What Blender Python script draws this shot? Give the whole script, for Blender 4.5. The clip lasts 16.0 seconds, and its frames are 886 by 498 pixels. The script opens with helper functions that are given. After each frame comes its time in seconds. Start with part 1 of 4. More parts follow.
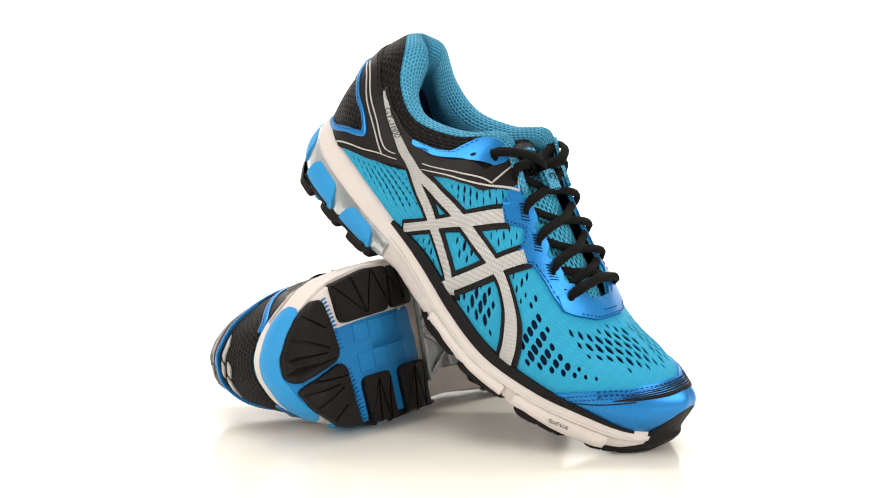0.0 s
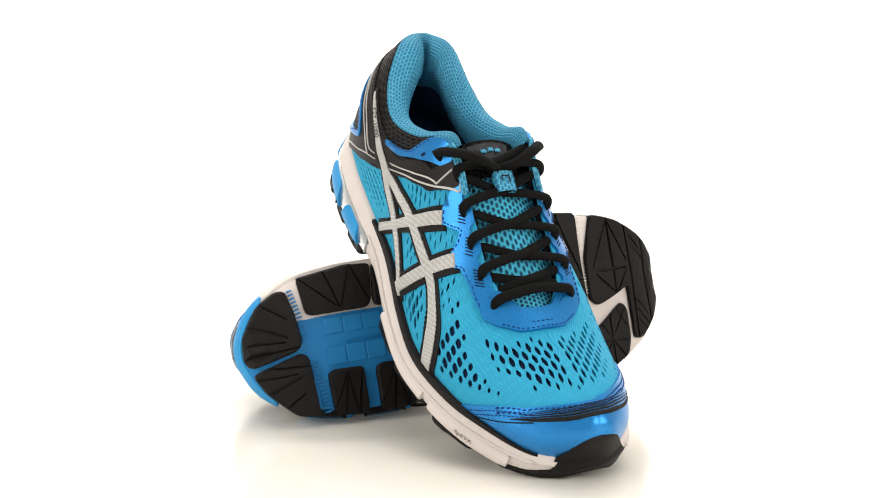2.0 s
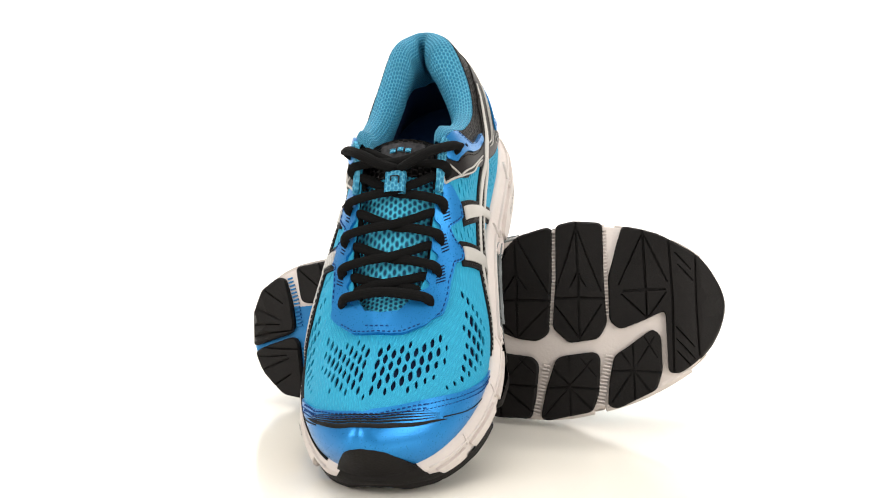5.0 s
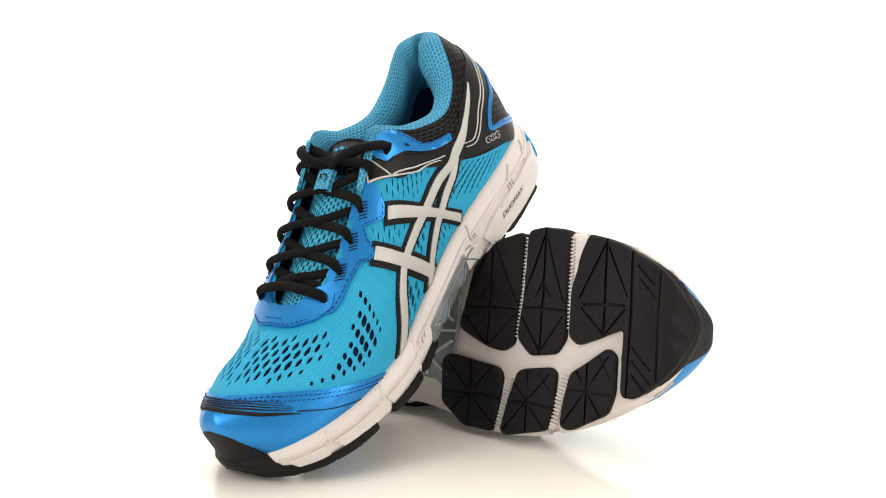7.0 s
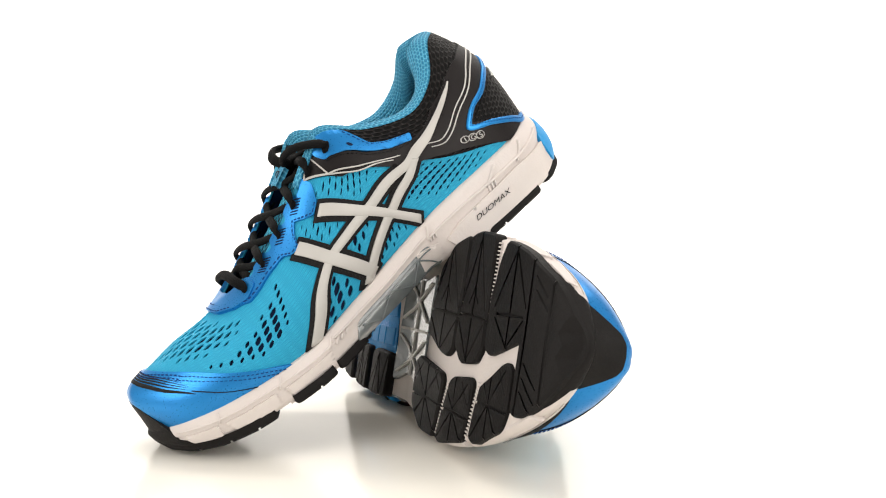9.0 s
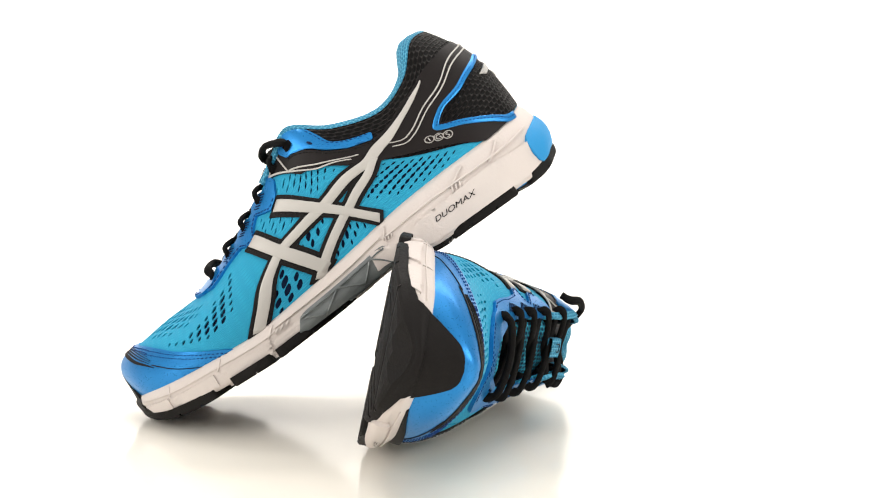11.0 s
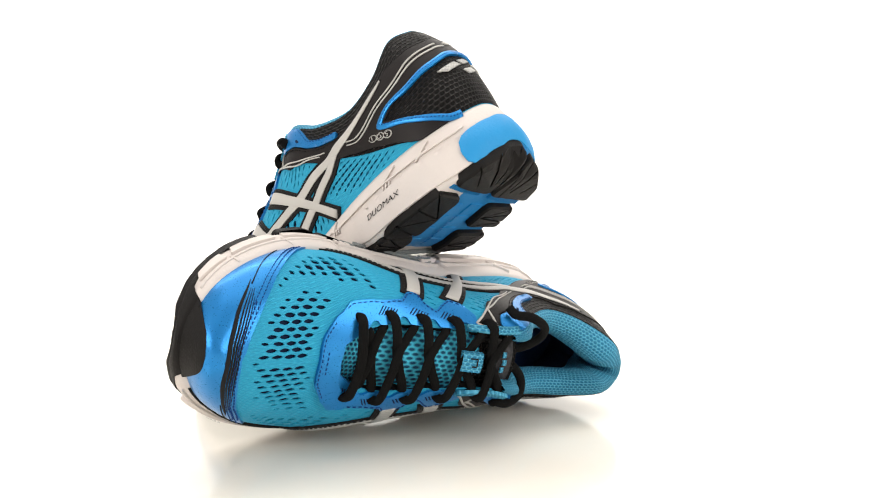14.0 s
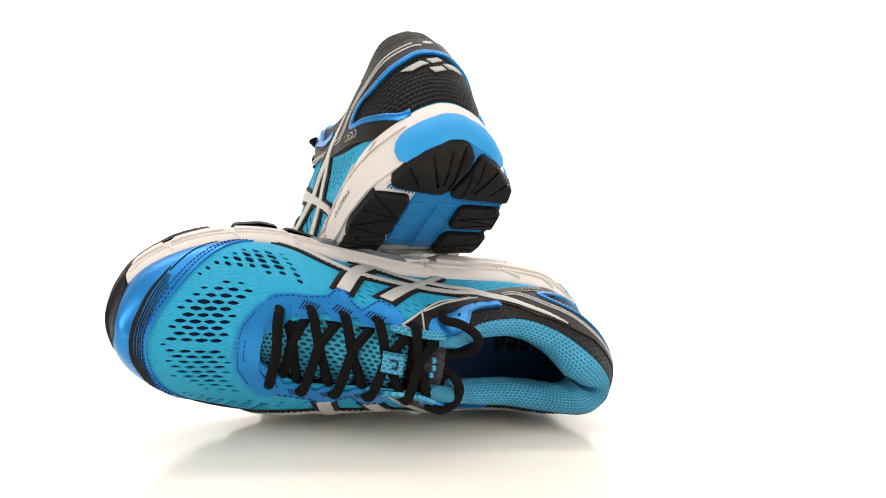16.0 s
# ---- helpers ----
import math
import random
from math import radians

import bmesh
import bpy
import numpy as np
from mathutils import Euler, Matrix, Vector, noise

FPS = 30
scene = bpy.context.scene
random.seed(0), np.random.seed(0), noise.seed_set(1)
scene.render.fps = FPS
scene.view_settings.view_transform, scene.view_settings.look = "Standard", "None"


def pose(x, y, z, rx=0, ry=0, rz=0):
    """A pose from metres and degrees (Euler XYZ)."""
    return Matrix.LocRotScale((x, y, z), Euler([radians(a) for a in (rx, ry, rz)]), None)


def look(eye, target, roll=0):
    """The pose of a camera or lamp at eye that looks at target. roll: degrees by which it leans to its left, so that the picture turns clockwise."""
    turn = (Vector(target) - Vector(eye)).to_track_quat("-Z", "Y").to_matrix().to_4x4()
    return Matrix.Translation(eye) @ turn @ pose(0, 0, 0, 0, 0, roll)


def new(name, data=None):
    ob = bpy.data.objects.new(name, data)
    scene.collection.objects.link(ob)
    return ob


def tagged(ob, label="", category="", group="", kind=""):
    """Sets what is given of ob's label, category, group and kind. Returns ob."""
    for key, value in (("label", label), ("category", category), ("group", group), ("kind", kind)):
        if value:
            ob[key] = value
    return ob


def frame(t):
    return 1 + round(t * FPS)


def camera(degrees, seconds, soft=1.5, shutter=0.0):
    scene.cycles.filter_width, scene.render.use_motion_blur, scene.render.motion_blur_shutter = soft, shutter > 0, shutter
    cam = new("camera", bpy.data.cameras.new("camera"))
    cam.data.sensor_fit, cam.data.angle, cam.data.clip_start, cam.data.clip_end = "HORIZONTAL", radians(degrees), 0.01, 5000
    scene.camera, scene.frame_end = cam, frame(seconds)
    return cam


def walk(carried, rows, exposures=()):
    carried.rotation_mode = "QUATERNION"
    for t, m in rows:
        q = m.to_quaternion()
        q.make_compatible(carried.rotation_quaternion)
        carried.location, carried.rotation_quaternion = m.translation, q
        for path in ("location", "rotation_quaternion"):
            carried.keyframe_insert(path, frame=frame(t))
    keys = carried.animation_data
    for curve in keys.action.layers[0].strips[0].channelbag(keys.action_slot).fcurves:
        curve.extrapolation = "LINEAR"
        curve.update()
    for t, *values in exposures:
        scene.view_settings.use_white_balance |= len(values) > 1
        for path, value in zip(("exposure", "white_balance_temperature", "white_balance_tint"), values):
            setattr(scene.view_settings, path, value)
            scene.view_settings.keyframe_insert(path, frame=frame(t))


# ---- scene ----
# The camera stands still; the pair of shoes turns on its stand at a steady pace.
cam = camera(44.33, 16.0, soft=1.1)
EYE = Vector((0.0173, -0.68, 0.1809))
STILL = look(EYE, EYE + Vector((0.0, 0.9938, -0.1111)), 0.45)
walk(cam, [(0.0, STILL), (16.0, STILL)])
SPIN = -13.027          # degrees a second
STAND = pose(-0.0631, 0.0604, 0.1647, 0.0, 36.4, -37.26) @ pose(0, 0, 0, 3.4, 0, 1.3)
LYING = pose(-0.0641, -0.0881, 0.0477, -100.8, -5.15, 49.3)

# ---- light: a white photo studio with soft lamps overhead and at both sides ----
world = bpy.data.worlds.new("studio")
scene.world = world
world.use_nodes = True
world.node_tree.nodes["Background"].inputs[0].default_value = (1.0, 0.965, 0.92, 1)
world.node_tree.nodes["Background"].inputs[1].default_value = 0.64
scene.view_settings.exposure = -0.06


def softbox(name, eye, target, wide, high, watts, tint=(1, 0.955, 0.90)):
    lamp = bpy.data.lights.new(name, "AREA")
    lamp.shape, lamp.size, lamp.size_y, lamp.energy, lamp.color = "RECTANGLE", wide, high, watts, tint
    ob = new(name, lamp)
    ob.matrix_world = look(eye, target)
    return ob


softbox("softbox_top", (0.0, -0.05, 1.25), (0, 0, 0), 1.1, 0.9, 4.5)
# unseen lamp, added to brighten the backdrop to white
softbox("backdrop_fill_lamp", (0.0, 0.7, 1.6), (0, 2.0, 0.3), 2.6, 0.5, 65)
softbox("softbox_left", (-1.0, -0.85, 0.6), (0, 0, 0.08), 0.7, 0.8, 9.3)
softbox("softbox_right", (1.0, -0.85, 0.6), (0, 0, 0.08), 0.7, 0.8, 9.3)


# ---- materials ----
def material(name, rough=0.5, metal=0.0):
    m = bpy.data.materials.new(name)
    m.use_nodes = True
    b = m.node_tree.nodes["Principled BSDF"]
    b.inputs["Roughness"].default_value, b.inputs["Metallic"].default_value = rough, metal
    b.inputs["Specular IOR Level"].default_value = 0.22 if rough > 0.35 else 0.5
    return m, m.node_tree, b


def node(tree, kind, **values):
    n = tree.nodes.new(kind)
    for key, value in values.items():
        n.inputs[key].default_value = value
    return n


def mixed(tree, fac, a, b):
    n = tree.nodes.new("ShaderNodeMix")
    n.data_type = "RGBA"
    for sock, val in ((n.inputs[0], fac), (n.inputs[6], a), (n.inputs[7], b)):
        if isinstance(val, tuple):
            sock.default_value = (*val, 1)
        else:
            tree.links.new(val, sock)
    return n.outputs[2]


def ramp(tree, fac, lo, hi):
    n = tree.nodes.new("ShaderNodeMapRange")
    n.inputs[1].default_value, n.inputs[2].default_value = lo, hi
    tree.links.new(fac, n.inputs[0])
    return n.outputs[0]


def noise_of(tree, coord, scale, detail=3.0):
    n = node(tree, "ShaderNodeTexNoise", Scale=scale, Detail=detail)
    tree.links.new(coord, n.inputs["Vector"])
    return n.outputs["Fac"]


def relief(tree, bsdf, height, depth, strength=1.0):
    n = node(tree, "ShaderNodeBump", Distance=depth, Strength=strength)
    tree.links.new(height, n.inputs["Height"])
    tree.links.new(n.outputs[0], bsdf.inputs["Normal"])


def plain(name, colour, other, rough, grain=900.0, depth=0.0001, metal=0.0, patch=35.0, coat=0.0):
    """Two near tones in soft patches, a fine grain in the relief."""
    m, tree, b = material(name, rough, metal)
    at = tree.nodes.new("ShaderNodeTexCoord").outputs["Object"]
    tree.links.new(mixed(tree, ramp(tree, noise_of(tree, at, patch), 0.3, 0.7), colour, other), b.inputs["Base Color"])
    fine = noise_of(tree, at, grain, 2.0)
    relief(tree, b, fine, depth)
    r = ramp(tree, fine, 0.2, 0.8)
    mr = tree.nodes.new("ShaderNodeMapRange")
    mr.inputs[3].default_value, mr.inputs[4].default_value = rough - 0.06, rough + 0.08
    tree.links.new(r, mr.inputs[0])
    tree.links.new(mr.outputs[0], b.inputs["Roughness"])
    b.inputs["Coat Weight"].default_value = coat
    return m


def knit(name, colour, dark, pitch_u, pitch_v, depth, rough=0.75, lean=0.5, hole=0.5):
    """A woven cloth in the sheet's own metres: rows of small cells, set half a cell apart."""
    m, tree, b = material(name, rough)
    uv = tree.nodes.new("ShaderNodeUVMap").outputs[0]
    sep = tree.nodes.new("ShaderNodeSeparateXYZ")
    tree.links.new(uv, sep.inputs[0])

    def calc(op, x, y=None):
        n = tree.nodes.new("ShaderNodeMath")
        n.operation = op
        for sock, val in zip(n.inputs, (x, y)):
            if val is None:
                continue
            if isinstance(val, (int, float)):
                sock.default_value = val
            else:
                tree.links.new(val, sock)
        return n.outputs[0]

    u, v = calc("DIVIDE", sep.outputs[0], pitch_u), calc("DIVIDE", sep.outputs[1], pitch_v)
    row = calc("FLOOR", v)
    u = calc("ADD", u, calc("MULTIPLY", row, lean))
    du = calc("SUBTRACT", calc("FRACT", u), 0.5)
    dv = calc("SUBTRACT", calc("FRACT", v), 0.5)
    away = calc("SQRT", calc("ADD", calc("MULTIPLY", du, du), calc("MULTIPLY", dv, dv)))
    cell = ramp(tree, away, hole * 0.45, hole * 0.95)
    wear = noise_of(tree, tree.nodes.new("ShaderNodeTexCoord").outputs["Object"], 120.0)
    tone = mixed(tree, ramp(tree, wear, 0.3, 0.75), colour, tuple(c * 0.86 for c in colour))
    tree.links.new(mixed(tree, cell, dark, tone), b.inputs["Base Color"])
    relief(tree, b, cell, depth)
    b.inputs["Specular IOR Level"].default_value = 0.12 if max(colour) < 0.05 else 0.3
    return m


CYAN = (0.028, 0.43, 0.65)
M_KNIT = knit("cyan_knit", CYAN, (0.016, 0.30, 0.50), 0.0110, 0.0014, 0.0003, 0.7, 0.5, 0.75)
M_UNDER = plain("navy_lining", (0.006, 0.016, 0.05), (0.004, 0.012, 0.04), 0.9)
M_COLLAR = knit("collar_mesh", (0.12, 0.51, 0.74), (0.02, 0.20, 0.36), 0.0030, 0.0021, 0.0009, 0.7, 0.5, 0.60)
M_HEELMESH = knit("black_air_mesh", (0.024, 0.020, 0.019), (0.001, 0.001, 0.001), 0.0050, 0.0032, 0.0012, 0.5, 0.5, 0.75)
M_SADDLE = plain("black_synthetic", (0.014, 0.0115, 0.0115), (0.011, 0.009, 0.009), 0.42)
M_EDGE = plain("black_stripe_border", (0.012, 0.011, 0.011), (0.008, 0.008, 0.008), 0.6)
M_SILVER = knit("silver_film", (0.68, 0.67, 0.645), (0.42, 0.415, 0.40), 0.0034, 0.0011, 0.0004, 0.42, 0.37, 0.62)
M_PALE = plain("pale_silver_film", (0.50, 0.485, 0.46), (0.45, 0.435, 0.41), 0.45, 900.0, 0.0001, 0.1)
M_BLUE = plain("blue_metallic_film", (0.012, 0.215, 0.55), (0.010, 0.185, 0.50), 0.30, 1200.0, 0.00006, 0.55)
M_WHITE = plain("white_foam", (0.64, 0.585, 0.555), (0.60, 0.545, 0.515), 0.6, 600.0, 0.00025)
M_FOAMBLUE = plain("blue_foam", (0.024, 0.28, 0.60), (0.020, 0.25, 0.55), 0.5, 700.0, 0.0002)
M_PLATE = plain("deep_blue_foam", (0.014, 0.20, 0.48), (0.012, 0.17, 0.43), 0.5, 700.0, 0.0002)
M_RUBBER = plain("black_rubber", (0.010, 0.0088, 0.0085), (0.007, 0.0062, 0.006), 0.55, 900.0, 0.0002)
M_GEL = plain("grey_gel", (0.26, 0.29, 0.295), (0.19, 0.215, 0.22), 0.14, 300.0, 0.0003, 0.0, 60.0, 0.6)
M_GEL.node_tree.nodes["Principled BSDF"].inputs["Transmission Weight"].default_value = 0.35
M_LACE = knit("black_lace", (0.008, 0.0075, 0.0075), (0.004, 0.004, 0.004), 0.0012, 0.0010, 0.0004, 0.85, 0.5, 0.9)
M_TONGUE = knit("tongue_mesh", (0.07, 0.56, 0.80), (0.006, 0.07, 0.15), 0.0036, 0.0026, 0.0008, 0.75, 0.5, 0.50)
M_INSOLE = plain("dark_blue_insole", (0.006, 0.028, 0.085), (0.005, 0.022, 0.07), 0.85)
M_LABEL = plain("grey_label", (0.055, 0.055, 0.06), (0.018, 0.018, 0.02), 0.5, 500.0, 0.0003, 0.0, 420.0)
M_RUST = plain("dark_red_brown_paint", (0.05, 0.012, 0.008), (0.03, 0.008, 0.006), 0.5)
M_THREAD = plain("dark_blue_thread", (0.003, 0.045, 0.19), (0.003, 0.035, 0.15), 0.7)
M_FLOOR = plain("white_acrylic_top", (0.88, 0.845, 0.77), (0.87, 0.835, 0.76), 0.13, 60.0, 0.00001, 0.0, 3.0)
M_PAPER = plain("white_backdrop_paper", (0.85, 0.845, 0.835), (0.84, 0.835, 0.825), 0.9, 60.0, 0.0001, 0.0, 2.0)


# ---- mesh helpers ----
def mesh_of(name, verts, faces, mats, uvs=None, smooth=True, which=None):
    me = bpy.data.meshes.new(name)
    me.from_pydata([tuple(v) for v in verts], [], faces)
    for m in mats if isinstance(mats, (list, tuple)) else [mats]:
        me.materials.append(m)
    if which is not None:
        me.polygons.foreach_set("material_index", which)
    if smooth:
        me.polygons.foreach_set("use_smooth", [True] * len(me.polygons))
    if uvs is not None:
        layer = me.uv_layers.new(name="UVMap")
        loops = np.empty(len(me.loops), int)
        me.loops.foreach_get("vertex_index", loops)
        layer.data.foreach_set("uv", np.asarray(uvs, float)[loops].ravel())
    me.update()
    return me


SIDE = 1.0      # 1 right shoe, -1 left shoe (mirrored)


def part(name, verts, faces, mats, parent, label="", uvs=None, smooth=True):
    """One mesh object under a thing or a part, mirrored for the left shoe."""
    v = np.asarray(verts, float).copy()
    v[:, 1] *= SIDE
    faces = [tuple(f) if SIDE > 0 else tuple(f)[::-1] for f in faces]
    ob = new(name, mesh_of(name, v, faces, mats, uvs, smooth))
    ob.parent = parent
    return tagged(ob, label) if label else ob


def grid_faces(n, m, wrap=False):
    """Faces of an n x m grid of vertices, row by row; wrap closes the rows' ring."""
    out = []
    for i in range(n if wrap else n - 1):
        j = (i + 1) % n
        for k in range(m - 1):
            out.append((i * m + k, i * m + k + 1, j * m + k + 1, j * m + k))
    return out


M_FLOOR.node_tree.nodes["Principled BSDF"].inputs["Specular IOR Level"].default_value = 0.30
for dull in (M_RUBBER, M_SADDLE, M_EDGE):
    dull.node_tree.nodes["Principled BSDF"].inputs["Specular IOR Level"].default_value = 0.14


# ---- the shoe's form ----
# outline and upper of the right shoe: x heel to toe, y towards the inner side, z up
def loop_curve(rows, u):
    """Smooth closed curve through rows at parameter u."""
    n = len(rows)
    u = np.asarray(u, float)
    i = np.floor(u).astype(int)
    t = (u - i)[..., None]
    a, b, d, e = rows[(i - 1) % n], rows[i % n], rows[(i + 1) % n], rows[(i + 2) % n]
    return 0.5 * (2 * b + (d - a) * t + (2 * a - 5 * b + 4 * d - e) * t ** 2 + (3 * b - a - 3 * d + e) * t ** 3)


# stations from the toe along one side to the heel: sole edge x, y; upper's foot z; top edge x, y, z; belly low, belly high, top drop
OUTER = [(0.2979, 0.006, 0.03, 0.2851, 0.004, 0.0555, 0.001, 0.012, 0),
         (0.2931, -0.011, 0.029, 0.2817, 0.004, 0.0562, 0.002, 0.018, 0),
         (0.2817, -0.0265, 0.026, 0.2694, 0.0035, 0.0572, 0.005, 0.022, 0),
         (0.2599, -0.0405, 0.0225, 0.2504, 0.003, 0.059, 0.0065, 0.026, 0.001),
         (0.2342, -0.0505, 0.017, 0.2295, 0.0015, 0.0595, 0.006, 0.026, 0.004),
         (0.2, -0.0565, 0.013, 0.2, -0.017, 0.066, 0.004, 0.021, 0.009),
         (0.165, -0.054, 0.015, 0.168, -0.018, 0.081, 0.003, 0.018, 0.012),
         (0.13, -0.048, 0.02, 0.138, -0.018, 0.098, 0.001, 0.015, 0.016),
         (0.108, -0.0465, 0.024, 0.122, -0.022, 0.1045, 0, 0.013, 0.02),
         (0.085, -0.0462, 0.028, 0.1, -0.029, 0.0900, 0, 0.009, 0.022),
         (0.058, -0.045, 0.032, 0.072, -0.0315, 0.0815, 0, 0.009, 0.022),
         (0.03, -0.0395, 0.035, 0.049, -0.0275, 0.0895, 0, 0.011, 0.023),
         (0.0095, -0.026, 0.037, 0.0335, -0.0185, 0.1055, 0.001, 0.013, 0.025),
         (0.0005, -0.011, 0.038, 0.0235, -0.008, 0.1075, 0.001, 0.015, 0.022),
         (-0.0015, 0, 0.0385, 0.0215, 0, 0.1070, 0.001, 0.015, 0.022)]
INNER = [(0.2979, 0.006, 0.03, 0.2851, 0.004, 0.0555, 0.001, 0.012, 0),
         (0.2941, 0.021, 0.0295, 0.2817, 0.004, 0.0562, 0.001, 0.018, 0),
         (0.2827, 0.037, 0.028, 0.2694, 0.0035, 0.0572, 0.0015, 0.022, 0),
         (0.2609, 0.049, 0.024, 0.2504, 0.003, 0.059, 0.003, 0.026, 0.001),
         (0.2342, 0.0555, 0.0205, 0.2295, 0.0022, 0.0595, 0.007, 0.031, 0.004),
         (0.205, 0.0555, 0.0175, 0.2, 0.022, 0.066, 0.006, 0.025, 0.009),
         (0.165, 0.049, 0.0205, 0.168, 0.0245, 0.080, 0.005, 0.020, 0.012),
         (0.13, 0.044, 0.0245, 0.138, 0.0255, 0.097, 0.003, 0.017, 0.016),
         (0.108, 0.0435, 0.0275, 0.122, 0.0285, 0.1045, 0.002, 0.013, 0.02),
         (0.085, 0.044, 0.0295, 0.1, 0.0325, 0.0900, 0.001, 0.009, 0.022),
         (0.058, 0.0435, 0.0305, 0.072, 0.0325, 0.0815, 0.001, 0.009, 0.022),
         (0.03, 0.0385, 0.0315, 0.049, 0.0275, 0.0895, 0.001, 0.011, 0.023),
         (0.0095, 0.0255, 0.0340, 0.0335, 0.0185, 0.1055, 0.001, 0.013, 0.025),
         (0.0005, 0.011, 0.0375, 0.0235, 0.008, 0.1075, 0.001, 0.015, 0.022),
         (-0.0015, 0, 0.0385, 0.0215, 0, 0.1070, 0.001, 0.015, 0.022)]
RING = np.array(OUTER + INNER[-2:0:-1])
TURN = len(OUTER) - 1
UPRIGHT, PRESSED = RING, RING.copy()
PRESSED[4:14, 4] += (.001, .003, .007, .011, .013, .012, .010, .006, .003, .001)    # the lying shoe's outer side gives way under it


def stations(s):
    """The ring's values at s: 0 toe, 1 heel along the outer side, 2 toe again along the inner side (closed)."""
    return loop_curve(RING, np.asarray(s, float) * TURN)


def outward(s):
    """The way out of the sole's edge in plan."""
    d = stations(np.asarray(s) + 1e-3)[..., :2] - stations(np.asarray(s) - 1e-3)[..., :2]
    d = d / np.linalg.norm(d, axis=-1, keepdims=True)
    return np.stack([-d[..., 1], d[..., 0]], -1)


def upper0(s, h):
    s, h = np.broadcast_arrays(np.asarray(s, float), np.asarray(h, float))
    v = stations(s)
    o = outward(s)
    n = np.concatenate([o, np.zeros_like(o[..., :1])], -1)
    inset = np.clip(.006 - .05 * np.abs(v[..., 0:1] - .15) ** 1.0 * 0.3, .0035, .006)
    p0 = np.concatenate([v[..., 0:2] - o * inset, v[..., 2:3]], -1)
    p3 = v[..., 3:6]
    rise = p3[..., 2:3] - p0[..., 2:3]
    up = np.zeros_like(p0)
    up[..., 2] = 1
    p1 = p0 + up * rise * .42 + n * v[..., 6:7]
    p2 = p3 + n * v[..., 7:8] - up * v[..., 8:9]
    t = h[..., None]
    return (1 - t) ** 3 * p0 + 3 * (1 - t) ** 2 * t * p1 + 3 * (1 - t) * t * t * p2 + t ** 3 * p3


def upper(s, h, lift=0.0):
    """A point of the upper: s round the shoe, h from the sole (0) to the top edge (1), lifted along the normal."""
    p = upper0(s, h)
    e = 2e-3
    ds = upper0(np.asarray(s) + e, h) - upper0(np.asarray(s) - e, h)
    dh = upper0(s, np.asarray(h) + e) - upper0(s, np.asarray(h) - e)
    n = np.cross(dh, ds)
    n /= np.linalg.norm(n, axis=-1, keepdims=True) + 1e-12
    return p + n * np.asarray(lift)[..., None]
SU, HU = 0.36, 0.085      # metres of the sheet along s and h


def ground(x):
    """Height of the outsole's underside: flat, with heel bevel and toe spring."""
    return np.interp(x, [-.004, -.002, 0, .006, .013, .024, .088, .105, .12, .15, .2, .234, .255, .274, .288, .295, .299],
                     [.010, .005, .001, -.002, -.0043, -.005, -.0045, -.001, .002, .0, -.0012, .001, .003, .0065, .012, .0165, .024])


def inside(poly, pts):
    poly = np.asarray(poly)
    a, b = poly, np.roll(poly, -1, 0)
    x, y = pts[:, 0:1], pts[:, 1:2]
    cross = (a[None, :, 1] > y) != (b[None, :, 1] > y)
    dy = np.where(np.abs(b[:, 1] - a[:, 1]) < 1e-12, 1e-12, b[:, 1] - a[:, 1])
    xs = (b[:, 0] - a[:, 0]) * (y - a[:, 1]) / dy + a[:, 0]
    return (cross & (x < xs)).sum(1) % 2 == 1


def rounded(poly, r, n=4):
    """Corners of a polygon cut by small arcs."""
    p = np.asarray(poly, float)
    out = []
    for i in range(len(p)):
        a, b, c = p[i - 1], p[i], p[(i + 1) % len(p)]
        ra = min(r, np.linalg.norm(a - b) * .45) / max(np.linalg.norm(a - b), 1e-9)
        rc = min(r, np.linalg.norm(c - b) * .45) / max(np.linalg.norm(c - b), 1e-9)
        q0, q1 = b + (a - b) * ra, b + (c - b) * rc
        for t in np.linspace(0, 1, n):
            out.append((1 - t) ** 2 * q0 + 2 * t * (1 - t) * b + t * t * q1)
    return np.array(out)


